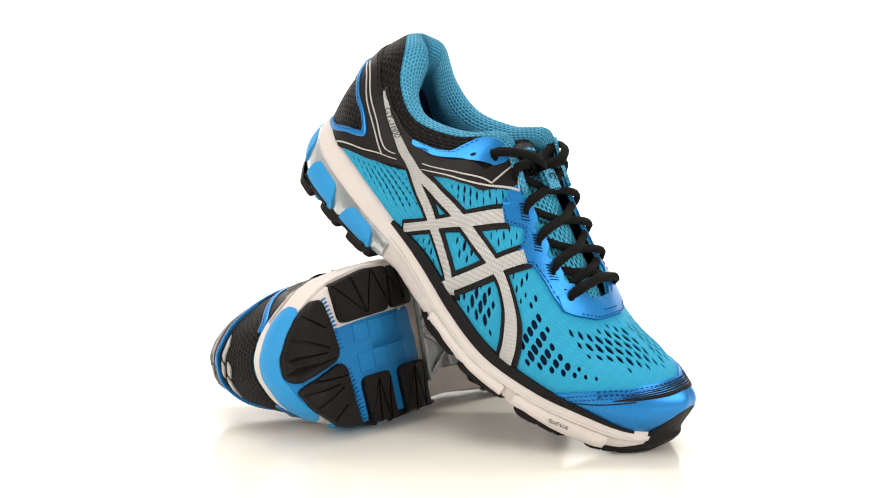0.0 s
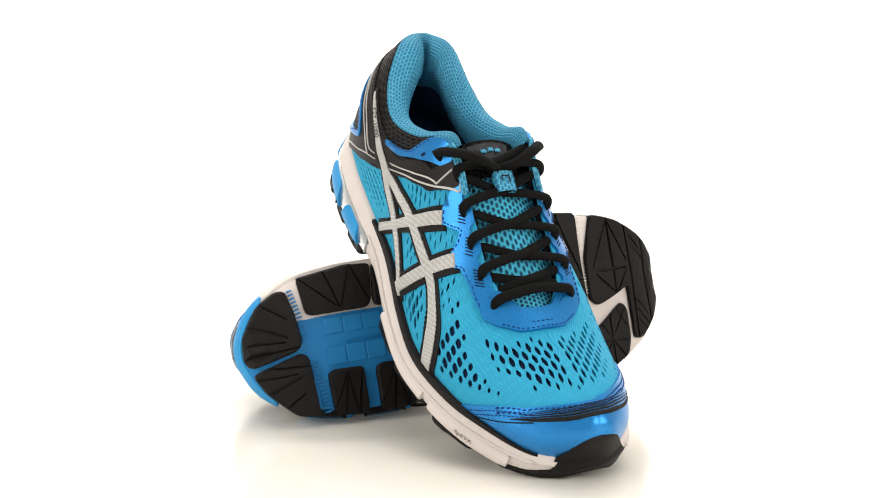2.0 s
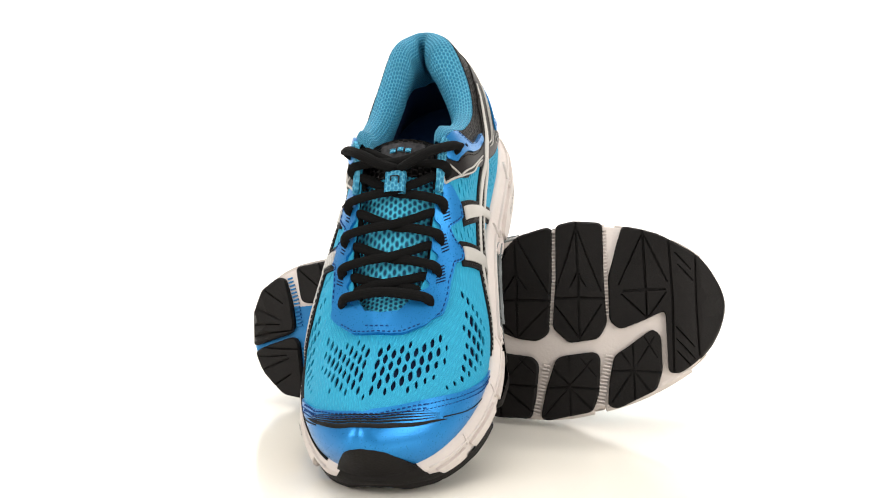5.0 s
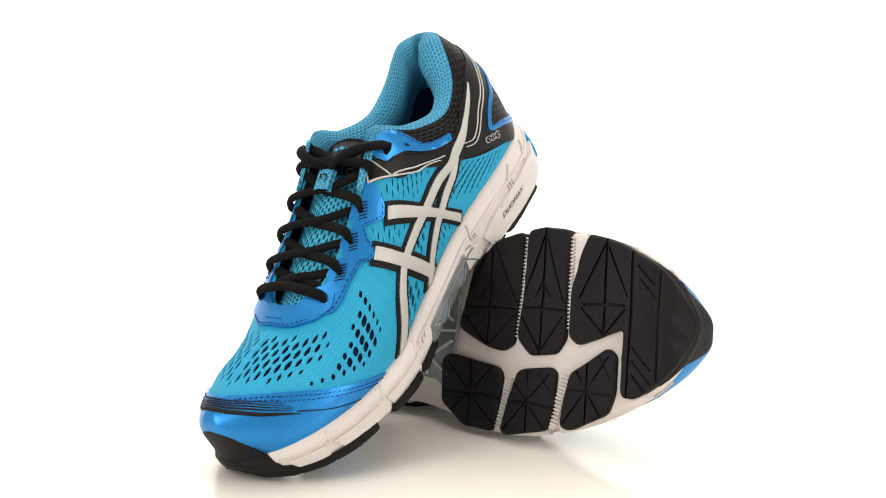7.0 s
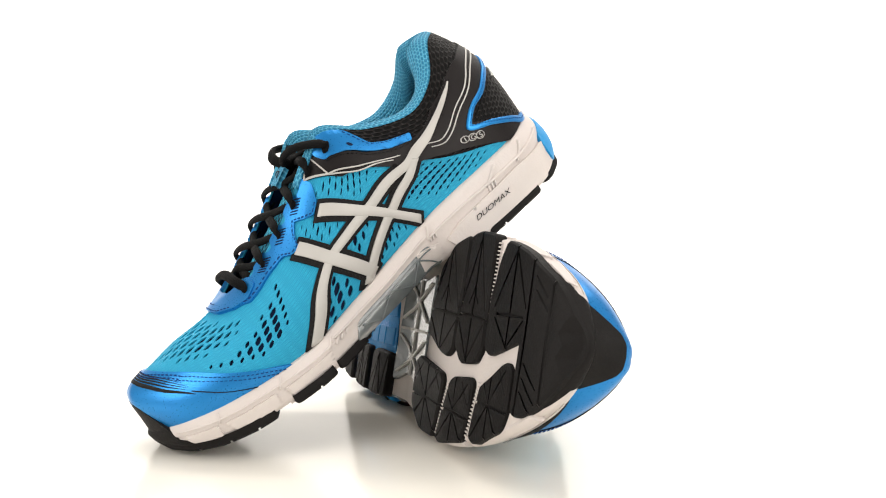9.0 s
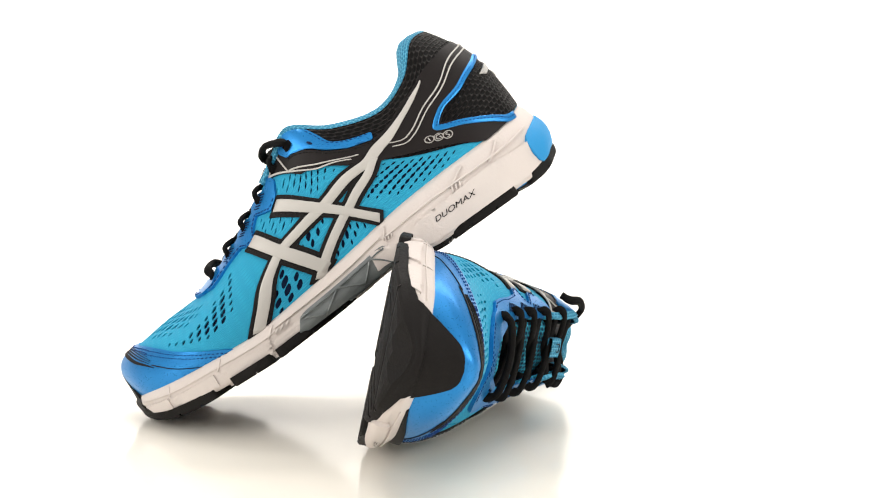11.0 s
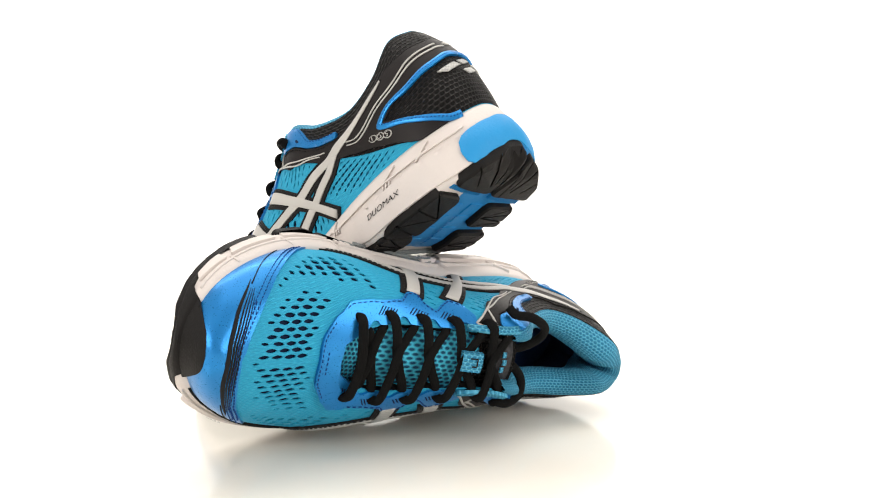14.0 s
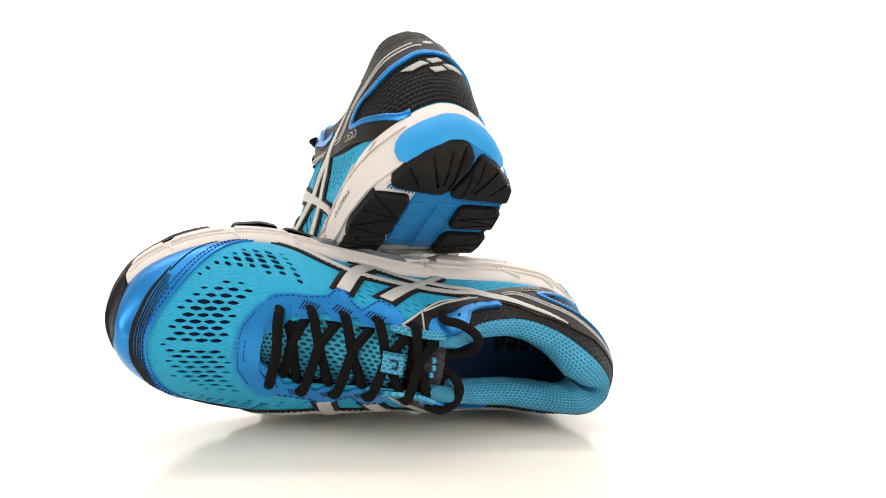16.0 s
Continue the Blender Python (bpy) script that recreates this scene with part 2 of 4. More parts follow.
def fill(poly, step, holes=(), keep_holes=False):
    """Triangles over a flat polygon (and out of its holes), with inner points on a grid; keep_holes: the holes' triangles too."""
    from mathutils.geometry import delaunay_2d_cdt
    poly = np.asarray(poly, float)
    ring = []
    for a, b in zip(poly, np.roll(poly, -1, 0)):
        k = max(1, int(np.linalg.norm(b - a) / step))
        ring += [a + (b - a) * i / k for i in range(k)]
    ring = np.array(ring)
    lo, hi = ring.min(0), ring.max(0)
    gx, gy = np.meshgrid(np.arange(lo[0] + step / 2, hi[0], step), np.arange(lo[1] + step / 2, hi[1], step))
    gx[::2] += step * 0.45
    pts = np.stack([gx.ravel(), gy.ravel()], 1)
    pts = pts[inside(poly, pts)] if len(pts) else pts
    if len(pts):
        near = np.min(np.linalg.norm(pts[:, None] - ring[None, ::2], axis=2), 1)
        pts = pts[near > step * 0.45]
    verts = [Vector(v) for v in ring]
    edges = [(i, (i + 1) % len(ring)) for i in range(len(ring))]
    keep = np.ones(len(pts), bool)
    for h in holes:
        c = h.mean(0)
        if len(h) == 6:         # a long slit
            keep &= ~inside(c + (h - c) * 1.02 + np.sign(np.arange(6) - 2.5)[:, None] * (h[3] - h[2]) * .4, pts)
        else:
            keep &= np.linalg.norm(pts - c, axis=1) > np.linalg.norm(h - c, axis=1).max() * 1.05
        k = len(verts)
        verts += [Vector(v) for v in h]
        edges += [(k + i, k + (i + 1) % len(h)) for i in range(len(h))]
    verts += [Vector(v) for v in pts[keep]]
    v2, _, tris, _, _, _ = delaunay_2d_cdt(verts, edges, [], 0, 1e-7)
    v2 = np.array([tuple(v) for v in v2])
    tris = np.array([t for t in tris if len(t) == 3])
    mid = v2[tris].mean(1)
    ok = inside(poly, mid)
    whole = ok.copy()
    for h in holes:
        c = h.mean(0)
        close = np.linalg.norm(mid - c, axis=1) < np.linalg.norm(h - c, axis=1).max() * 1.05
        idx = np.where(close & ok)[0]
        if len(idx):
            ok[idx[inside(h, mid[idx])]] = False
    return (v2, tris[ok], tris[whole & ~ok]) if keep_holes else (v2, tris[ok])


def rims(tris):
    """Edges with one triangle only, in the triangle's order."""
    seen = {}
    for a, b, c in tris:
        for e in ((a, b), (b, c), (c, a)):
            seen[e] = 1
    return [e for e in seen if (e[1], e[0]) not in seen]


def sheet(name, poly, lift, thick, mat, parent, label="", step=0.004, holes=(), corner=0.0, place=None):
    """A thin layer over the upper, cut to a polygon of (s, h); thick: how far its edge reaches down."""
    p = np.asarray(poly, float) * (SU, HU)
    if corner:
        p = rounded(p, corner)
    v2, tris = fill(p, step, [np.asarray(h) * (SU, HU) for h in holes])
    put = place or upper
    s, h = v2[:, 0] / SU, v2[:, 1] / HU
    top = put(s, h, lift)
    if np.cross(v2[tris[0][1]] - v2[tris[0][0]], v2[tris[0][2]] - v2[tris[0][0]]) > 0:
        tris = tris[:, ::-1]
    n = len(top)
    faces = [tuple(t) for t in tris]
    verts = top
    uv = v2
    if thick:
        low = put(s, h, lift - thick)
        verts, uv = np.vstack([top, low, top]), np.vstack([v2, v2, v2])
        faces += [(b + 2 * n, a + 2 * n, a + n, b + n) for a, b in rims(tris)]
    return part(name, verts, faces, mat, parent, label, uv)


def smooth_line(p, seg, k):
    """Points at lengths k of a smooth curve through p, whose own lengths are seg."""
    q = np.vstack([2 * p[0] - p[1], p, 2 * p[-1] - p[-2]])
    i = np.clip(np.searchsorted(seg, k, side="right") - 1, 0, len(p) - 2)
    t = ((k - seg[i]) / (seg[i + 1] - seg[i]))[:, None]
    a, b, d, e = q[i], q[i + 1], q[i + 2], q[i + 3]
    len_b = (seg[i + 1] - seg[i])[:, None]
    la = np.linalg.norm(b - a, axis=1, keepdims=True)
    lc = np.linalg.norm(e - d, axis=1, keepdims=True)
    m0 = len_b * ((b - a) / la * len_b + (d - b) / len_b * la) / (la + len_b)
    m1 = len_b * ((d - b) / len_b * lc + (e - d) / lc * len_b) / (lc + len_b)
    return (2 * t ** 3 - 3 * t ** 2 + 1) * b + (t ** 3 - 2 * t ** 2 + t) * m0 + (3 * t ** 2 - 2 * t ** 3) * d + (t ** 3 - t ** 2) * m1


def band(name, line, widths, lift, thick, mat, parent, label="", place=None):
    """A ribbon along a line of (s, h) on the upper, with its width in metres at each point."""
    p = np.asarray(line, float) * (SU, HU)
    seg = np.concatenate([[0], np.cumsum(np.linalg.norm(np.diff(p, axis=0), axis=1))])
    k = np.arange(0, seg[-1] + 1e-9, seg[-1] / max(2, int(seg[-1] / .003)))
    c = smooth_line(p, seg, k)
    w = np.interp(k, seg, np.broadcast_to(widths, len(p)))
    d = np.gradient(c, axis=0)
    d /= np.linalg.norm(d, axis=1, keepdims=True)
    side = np.stack([-d[:, 1], d[:, 0]], 1)
    rows, uvs = [], []
    put = place or upper
    for off, l in ((-1.0, lift - thick), (-1.0, lift - .0002), (-1.0, lift - .0002), (-.86, lift), (0, lift), (.86, lift), (1.0, lift - .0002), (1.0, lift - .0002), (1.0, lift - thick)):
        q = c + side * (w * off / 2)[:, None]
        rows.append(put(q[:, 0] / SU, q[:, 1] / HU, l))
        uvs.append(q)
    v = np.stack(rows, 1).reshape(-1, 3)
    m = len(rows)
    f = [x for k, x in enumerate(grid_faces(len(c), m)) if k % (m - 1) not in (1, 6)]
    f += [tuple(range(m))[::-1], tuple(range((len(c) - 1) * m, len(c) * m))]
    return part(name, v, [tuple(x)[::-1] for x in f], mat, parent, label, np.stack(uvs, 1).reshape(-1, 2))


def tube(name, path, wide, high, mat, parent, label="", sides=10, ups=None):
    """A flattened round cord along points; ups: the way its flat side faces at each point."""
    p = np.asarray(path, float)
    k = np.linspace(0, len(p) - 1, (len(p) - 1) * 6 + 1)
    rows = np.vstack([2 * p[0] - p[1], p, 2 * p[-1] - p[-2]])
    i = np.clip(np.floor(k).astype(int), 0, len(p) - 2)
    t = (k - i)[:, None]
    a, b, d, e = rows[i], rows[i + 1], rows[i + 2], rows[i + 3]
    c = 0.5 * (2 * b + (d - a) * t + (2 * a - 5 * b + 4 * d - e) * t ** 2 + (3 * b - a - 3 * d + e) * t ** 3)
    tan = np.gradient(c, axis=0)
    tan /= np.linalg.norm(tan, axis=1, keepdims=True) + 1e-12
    up = np.tile(np.array(ups if ups is not None else (0.35, 0, 0.94)), (len(c), 1))
    side = np.cross(tan, up)
    side /= np.linalg.norm(side, axis=1, keepdims=True) + 1e-12
    up = np.cross(side, tan)
    ang = np.linspace(0, 2 * np.pi, sides, endpoint=False)
    v = c[:, None] + side[:, None] * (np.cos(ang) * wide / 2)[None, :, None] + up[:, None] * (np.sin(ang) * high / 2)[None, :, None]
    n = len(c)
    f = []
    for r in range(n - 1):
        for q in range(sides):
            w = (q + 1) % sides
            f.append((r * sides + q, r * sides + w, (r + 1) * sides + w, (r + 1) * sides + q))
    f += [tuple(range(sides))[::-1], tuple(range((n - 1) * sides, n * sides))]
    length = np.concatenate([[0], np.cumsum(np.linalg.norm(np.diff(c, axis=0), axis=1))])
    uv = np.stack([np.repeat(length, sides), np.tile(np.arange(sides) * wide * 2.6 / sides, n)], 1)
    return part(name, v.reshape(-1, 3), f, mat, parent, label, uv)


def slab(name, poly, z_top, z_low, mat, parent, label="", corner=0.003, step=0.006, bevel=0.0012, cuts=()):
    """A piece of the underside: a plan polygon between two heights over the ground line, with a bevelled lower rim."""
    p = rounded(poly, corner)
    v2, tris, floor = fill(p, step, cuts, True)
    if np.cross(v2[tris[0][1]] - v2[tris[0][0]], v2[tris[0][2]] - v2[tris[0][0]]) < 0:
        tris, floor = tris[:, ::-1], floor[:, ::-1]
    c = p.mean(0)
    g = ground(v2[:, 0])
    rim = rims(tris)
    rim_set = set(rim)
    on = np.zeros(len(v2), bool)
    for a, b in rim:
        on[a] = on[b] = True
    away = v2 - c
    small = v2 - away / (np.linalg.norm(away, axis=1, keepdims=True) + 1e-9) * np.where(on, bevel, 0)[:, None]
    low = np.column_stack([small, g + z_low])
    mid = np.column_stack([v2, g + z_low + bevel])
    top = np.column_stack([v2, g + z_top])
    n = len(v2)
    faces = [tuple(t[::-1]) for t in tris]
    verts = np.vstack([low, mid, top, np.column_stack([v2, g + z_low + .0015])])
    inner = {tuple(sorted(e)) for t in floor for e in ((t[0], t[1]), (t[1], t[2]), (t[2], t[0]))}
    faces += [tuple(t[::-1] + 3 * n) for t in floor]
    for a, b in rim:
        if tuple(sorted((a, b))) in inner:
            faces.append((a, b, b + 3 * n, a + 3 * n))
        else:
            faces += [(a, b, b + n, a + n), (a + n, b + n, b + 2 * n, a + 2 * n)]
    for a, b in rims(floor) if len(floor) else ():
        if (b, a) not in rim_set:
            faces.append((a + 3 * n, b + 3 * n, b + 2 * n, a + 2 * n))
    used = np.unique(np.concatenate([np.array(f, int) for f in faces]))
    slot = np.zeros(len(verts), int)
    slot[used] = np.arange(len(used))
    verts, faces = verts[used], [tuple(int(slot[i]) for i in f) for f in faces]
    return part(name, verts, faces, mat, parent, label, verts[:, :2], smooth=False)


def stitches(name, line, lift, mat, parent, label, place=None, pitch=.0026, long=.0016, wide=.0006):
    """A row of short raised stitches along a line of (s, h)."""
    p = np.asarray(line, float) * (SU, HU)
    seg = np.concatenate([[0], np.cumsum(np.linalg.norm(np.diff(p, axis=0), axis=1))])
    put = place or upper
    v, f, uv = [], [], []
    for d in np.arange(.001, seg[-1] - long, pitch):
        a, b = (np.array([np.interp(x, seg, p[:, 0]), np.interp(x, seg, p[:, 1])]) for x in (d, d + long))
        t = (b - a) / (np.linalg.norm(b - a) + 1e-9)
        n = np.array([-t[1], t[0]]) * wide / 2
        q = np.array([a - n, b - n, b + n, a + n])
        k = len(v) * 1
        low, top = put(q[:, 0] / SU, q[:, 1] / HU, lift - .0006), put(*(q * .8 + q.mean(0) * .2).T / np.array([[SU], [HU]]), lift)
        v += list(low) + list(top)
        uv += list(q) * 2
        f += [(k + 7, k + 6, k + 5, k + 4)] + [(k + (i + 1) % 4, k + i, k + i + 4, k + (i + 1) % 4 + 4) for i in range(4)]
    return part(name, np.array(v), f, mat, parent, label, np.array(uv))


# panels of openings in the knit between the stripes: outline as (s, h), pitches, length and width, turn and lean in degrees
PANELS = [([(1.584, .34), (1.560, .10), (1.570, .04), (1.593, .02), (1.617, .04), (1.604, .23)], .0056, .0046, .0074, .0040, -60, -25),
          ([(1.544, .42), (1.505, .31), (1.536, .17), (1.556, .33)], .0050, .0044, .0066, .0032, -62, -25),
          ([(1.490, .21), (1.450, .05), (1.522, .04), (1.520, .14)], .0046, .0040, .0054, .0025, -62, -25),
          ([(1.524, .84), (1.410, .49), (1.492, .45), (1.534, .76)], .0056, .0044, .0064, .0019, -30, -30),
          ([(1.345, .44), (1.250, .10), (1.285, .05), (1.362, .06), (1.442, .22), (1.385, .30)], .0046, .0042, .0052, .0022, -25, -20),
          ([(1.567, .81), (1.535, .49), (1.562, .48), (1.580, .72)], .0050, .0042, .0058, .0019, -40, -25),
          ([(.434, .18), (.408, .44), (.376, .33), (.366, .18), (.407, .13)], .0056, .0046, .0074, .0040, 60, 25),
          ([(.490, .33), (.475, .45), (.440, .43), (.452, .25)], .0050, .0044, .0062, .0028, 62, 25),
          ([(.534, .07), (.512, .20), (.460, .12), (.486, .06)], .0046, .0040, .0050, .0022, 62, 25),
          ([(.584, .48), (.500, .72), (.470, .87), (.456, .83), (.502, .45)], .0056, .0044, .0066, .0020, 30, 30),
          ([(.748, .05), (.663, .43), (.573, .21), (.597, .10), (.687, .05)], .0046, .0042, .0048, .0019, 25, 20),
          ([(.462, .56), (.440, .77), (.420, .81), (.429, .58)], .0050, .0042, .0058, .0019, 40, 25),
          ([(.400, .61), (.393, .76), (.378, .78), (.360, .56), (.377, .55)], .0050, .0044, .0060, .0021, 60, 25)]
# larger fields with a free outline on both sides of the toe box
OUTER_FIELD = [(.366, .75), (.352, .55), (.345, .30), (.312, .17), (.262, .30), (.224, .46), (.262, .44), (.300, .47), (.338, .62)]
INNER_FIELD = [(1.628, .76), (1.640, .55), (1.655, .30), (1.690, .24), (1.744, .36), (1.772, .46), (1.735, .43), (1.700, .47), (1.660, .63)]
VAMP = [(.2200, -.0315), (.2250, -.0255), (.2320, -.0170), (.2340, -.0060), (.2345, .0040), (.2340, .0140), (.2300, .0240), (.2210, .0320), (.2260, .0360), (.2400, .0370), (.2530, .0315), (.2630, .0240), (.2690, .0120), (.2705, .0035), (.2690, -.0060), (.2630, -.0180), (.2540, -.0245), (.2390, -.0300), (.2270, -.0325)]


VAMP_S, VAMP_H = np.meshgrid(np.linspace(-.36, .36, 181), np.linspace(.25, 1, 76), indexing="ij")
VAMP_AT = upper0(VAMP_S % 2, VAMP_H)


def vamp_sheet(plan):
    """The sheet's (s, h) above points of the plan, on top of the toe box."""
    s, h, p = VAMP_S, VAMP_H, VAMP_AT
    near = np.concatenate([np.argmin((p[..., 0].reshape(-1, 1) - c[:, 0]) ** 2 + (p[..., 1].reshape(-1, 1) - c[:, 1]) ** 2, axis=0) for c in np.array_split(plan, len(plan) // 200 + 1)])
    q = np.stack([s.ravel()[near], h.ravel()[near]], 1)
    e = .004
    for _ in range(3):
        at = upper0(q[:, 0] % 2, q[:, 1])[:, :2]
        ds = (upper0((q[:, 0] + e) % 2, q[:, 1])[:, :2] - at) / e
        dh = (at - upper0(q[:, 0] % 2, q[:, 1] - e)[:, :2]) / e
        det = ds[:, 0] * dh[:, 1] - ds[:, 1] * dh[:, 0]
        det = np.where(np.abs(det) < 1e-5, 1e9, det)
        miss = plan - at
        q[:, 0] += np.clip((miss[:, 0] * dh[:, 1] - miss[:, 1] * dh[:, 0]) / det, -.004, .004)
        q[:, 1] = np.clip(q[:, 1] + np.clip((ds[:, 0] * miss[:, 1] - ds[:, 1] * miss[:, 0]) / det, -.008, .008), 0, .998)
    return q


def on_vamp(s, h, lift):
    """A place on top of the toe box by its plan, given as (x / SU, y / HU)."""
    plan = np.stack([np.asarray(s) * SU, np.asarray(h) * HU], -1).reshape(-1, 2)
    q = vamp_sheet(plan)
    z = upper0(q[:, 0] % 2, q[:, 1])[:, 2]
    e = .0015
    slope = [(upper0(w[:, 0] % 2, w[:, 1])[:, 2] - z) / e for w in (vamp_sheet(plan + (e, 0)), vamp_sheet(plan + (0, e)))]
    n = np.stack([-slope[0], -slope[1], np.ones(len(z))], 1)
    n = np.clip(n, -2, 2)
    n /= np.linalg.norm(n, axis=1, keepdims=True)
    return np.column_stack([plan, z]) + n * np.broadcast_to(lift, len(z))[:, None]


def lens(c, long, wide, turn):
    a = np.arange(8) * np.pi / 4
    e = np.stack([np.cos(a) * long / 2, np.sin(a) * wide / 2 * (1 - .25 * np.abs(np.cos(a)))], 1) * (1.08, 1.18)
    t = radians(turn)
    return np.stack([c[0] + e[:, 0] * np.cos(t) - e[:, 1] * np.sin(t), c[1] + e[:, 0] * np.sin(t) + e[:, 1] * np.cos(t)], 1)


def free_field(poly, ps, ph, long, wide, turn, lean, c=None):
    """Lens-shaped slots in staggered rows inside an outline, smaller towards it."""
    p = np.asarray(poly, float)
    rng = random.Random(7)
    t = radians(lean)
    ax, ay = np.array([np.cos(t), np.sin(t)]), np.array([-np.sin(t), np.cos(t)])
    c = p.mean(0) if c is None else np.array(c)
    out = []
    for i in range(-16, 17):
        for j in range(-20, 21):
            q = c + ax * ps * (i + .5 * (j % 2)) + ay * ph * j
            if not inside(p, q[None])[0]:
                continue
            d = np.roll(p, -1, 0) - p
            k = np.clip(((q - p) * d).sum(1) / (d * d).sum(1), 0, 1)
            rim = np.linalg.norm(p + d * k[:, None] - q, axis=1).min()
            k = np.clip(.52 + rim / .012, 0, 1) * rng.uniform(.93, 1.05)
            out.append(lens(q, long * k, wide * k, turn + rng.uniform(-4, 4)))
    return out


def openings():
    out = []
    for poly, ps, ph, long, wide, turn, lean in PANELS:
        out += [q / (SU, HU) for q in free_field(np.array(poly) * (SU, HU), ps * 1.06, ph * 1.04, long * .92, wide * .76, turn, lean)]
    for poly, turn, lean in ((OUTER_FIELD, 58, 25), (INNER_FIELD, -58, -25)):
        out += [q / (SU, HU) for q in free_field(np.array(poly) * (SU, HU), .0062, .0047, .0064, .0028, turn, lean)]
    slots = np.concatenate(free_field(VAMP, .0080, .0034, .0067, .0021, 0, 0, (.250, .0054)))
    slots = vamp_sheet(slots)
    side = slots[:, 0].reshape(-1, 8).mean(1).repeat(8)
    slots[:, 0] = np.where(side < 0, slots[:, 0] + 2, slots[:, 0])
    slots = slots.reshape(-1, 8, 2)
    wide = np.ptp(slots, axis=1)
    out += [q for q, w in zip(slots, wide) if w[0] < .06 and w[1] < .2 and q[:, 1].max() < .9982]
    return out


def build_upper(shoe):
    """The cyan knit, cut by its rows of openings, over a dark lining."""
    n, m = 160, 18
    s, h = np.meshgrid(np.arange(n) * 2 / n, np.linspace(0, 1, m), indexing="ij")
    uv = np.stack([s * SU, h * HU], -1).reshape(-1, 2)
    lining = part("lining", upper(s, h, -0.0016 + 0.0 * s).reshape(-1, 3), [f[::-1] for f in grid_faces(n, m, True)], M_UNDER, shoe, "dark navy inner lining", uv)
    sheet("upper", [(0.0, 0.0), (2.0, 0.0), (2.0, 1.0), (0.0, 1.0)], 0.0, 0.0009, M_KNIT, shoe, "cyan knitted mesh upper with rows of openings", 0.0042, openings())


SIDE_K = np.array([0.0, .06, .18, .40, .62, .86, 1.0])
SIDE_OFF = np.array([-.0046, -.0030, -.0012, .0006, .0006, .0002, -.0008])


def flank(s, h, lift=0.0):
    """The midsole's side: h * 0.085 m down from its top edge over a side taken as 0.03 m high."""
    s, h = np.asarray(s, float), np.asarray(h, float)
    k = h * HU / .03
    v, o = stations(s), outward(s)
    foot, low = v[..., 2] + .0015, ground(v[..., 0]) + .0032 + .0032 * np.interp(v[..., 0], [.10, .13], [1, 0]) * np.interp(v[..., 1], [.018, .034], [1, 0])
    off = np.interp(k, SIDE_K, SIDE_OFF) + lift
    return np.concatenate([v[..., :2] + o * off[..., None], (foot - (foot - low) * k)[..., None]], -1)


def build_midsole(shoe):
    n = 240
    s = np.arange(n) * 2 / n
    v, o = stations(s), outward(s)
    rows = [np.column_stack([v[:, :2] - o * .009, v[:, 2] - .001])]
    fine = np.concatenate([np.linspace(0, 1, 13)])
    for k in fine:
        crease = -.0007 * (np.abs(k - .5) < .05)
        rows.append(flank(s, k * .03 / HU + 0 * s, crease))
    ring = np.stack(rows, 1)
    m = len(rows)
    faces = [f[::-1] for f in grid_faces(n, m, True)]
    for i in range(n // 2):
        q = [i * m + m - 1, (i + 1) * m + m - 1, ((n - i - 1) % n) * m + m - 1, ((n - i) % n) * m + m - 1]
        q = list(dict.fromkeys(q))
        if len(q) > 2:
            faces.append(tuple(q))
    part("midsole", ring.reshape(-1, 3), faces, M_WHITE, shoe, "off-white foam midsole")


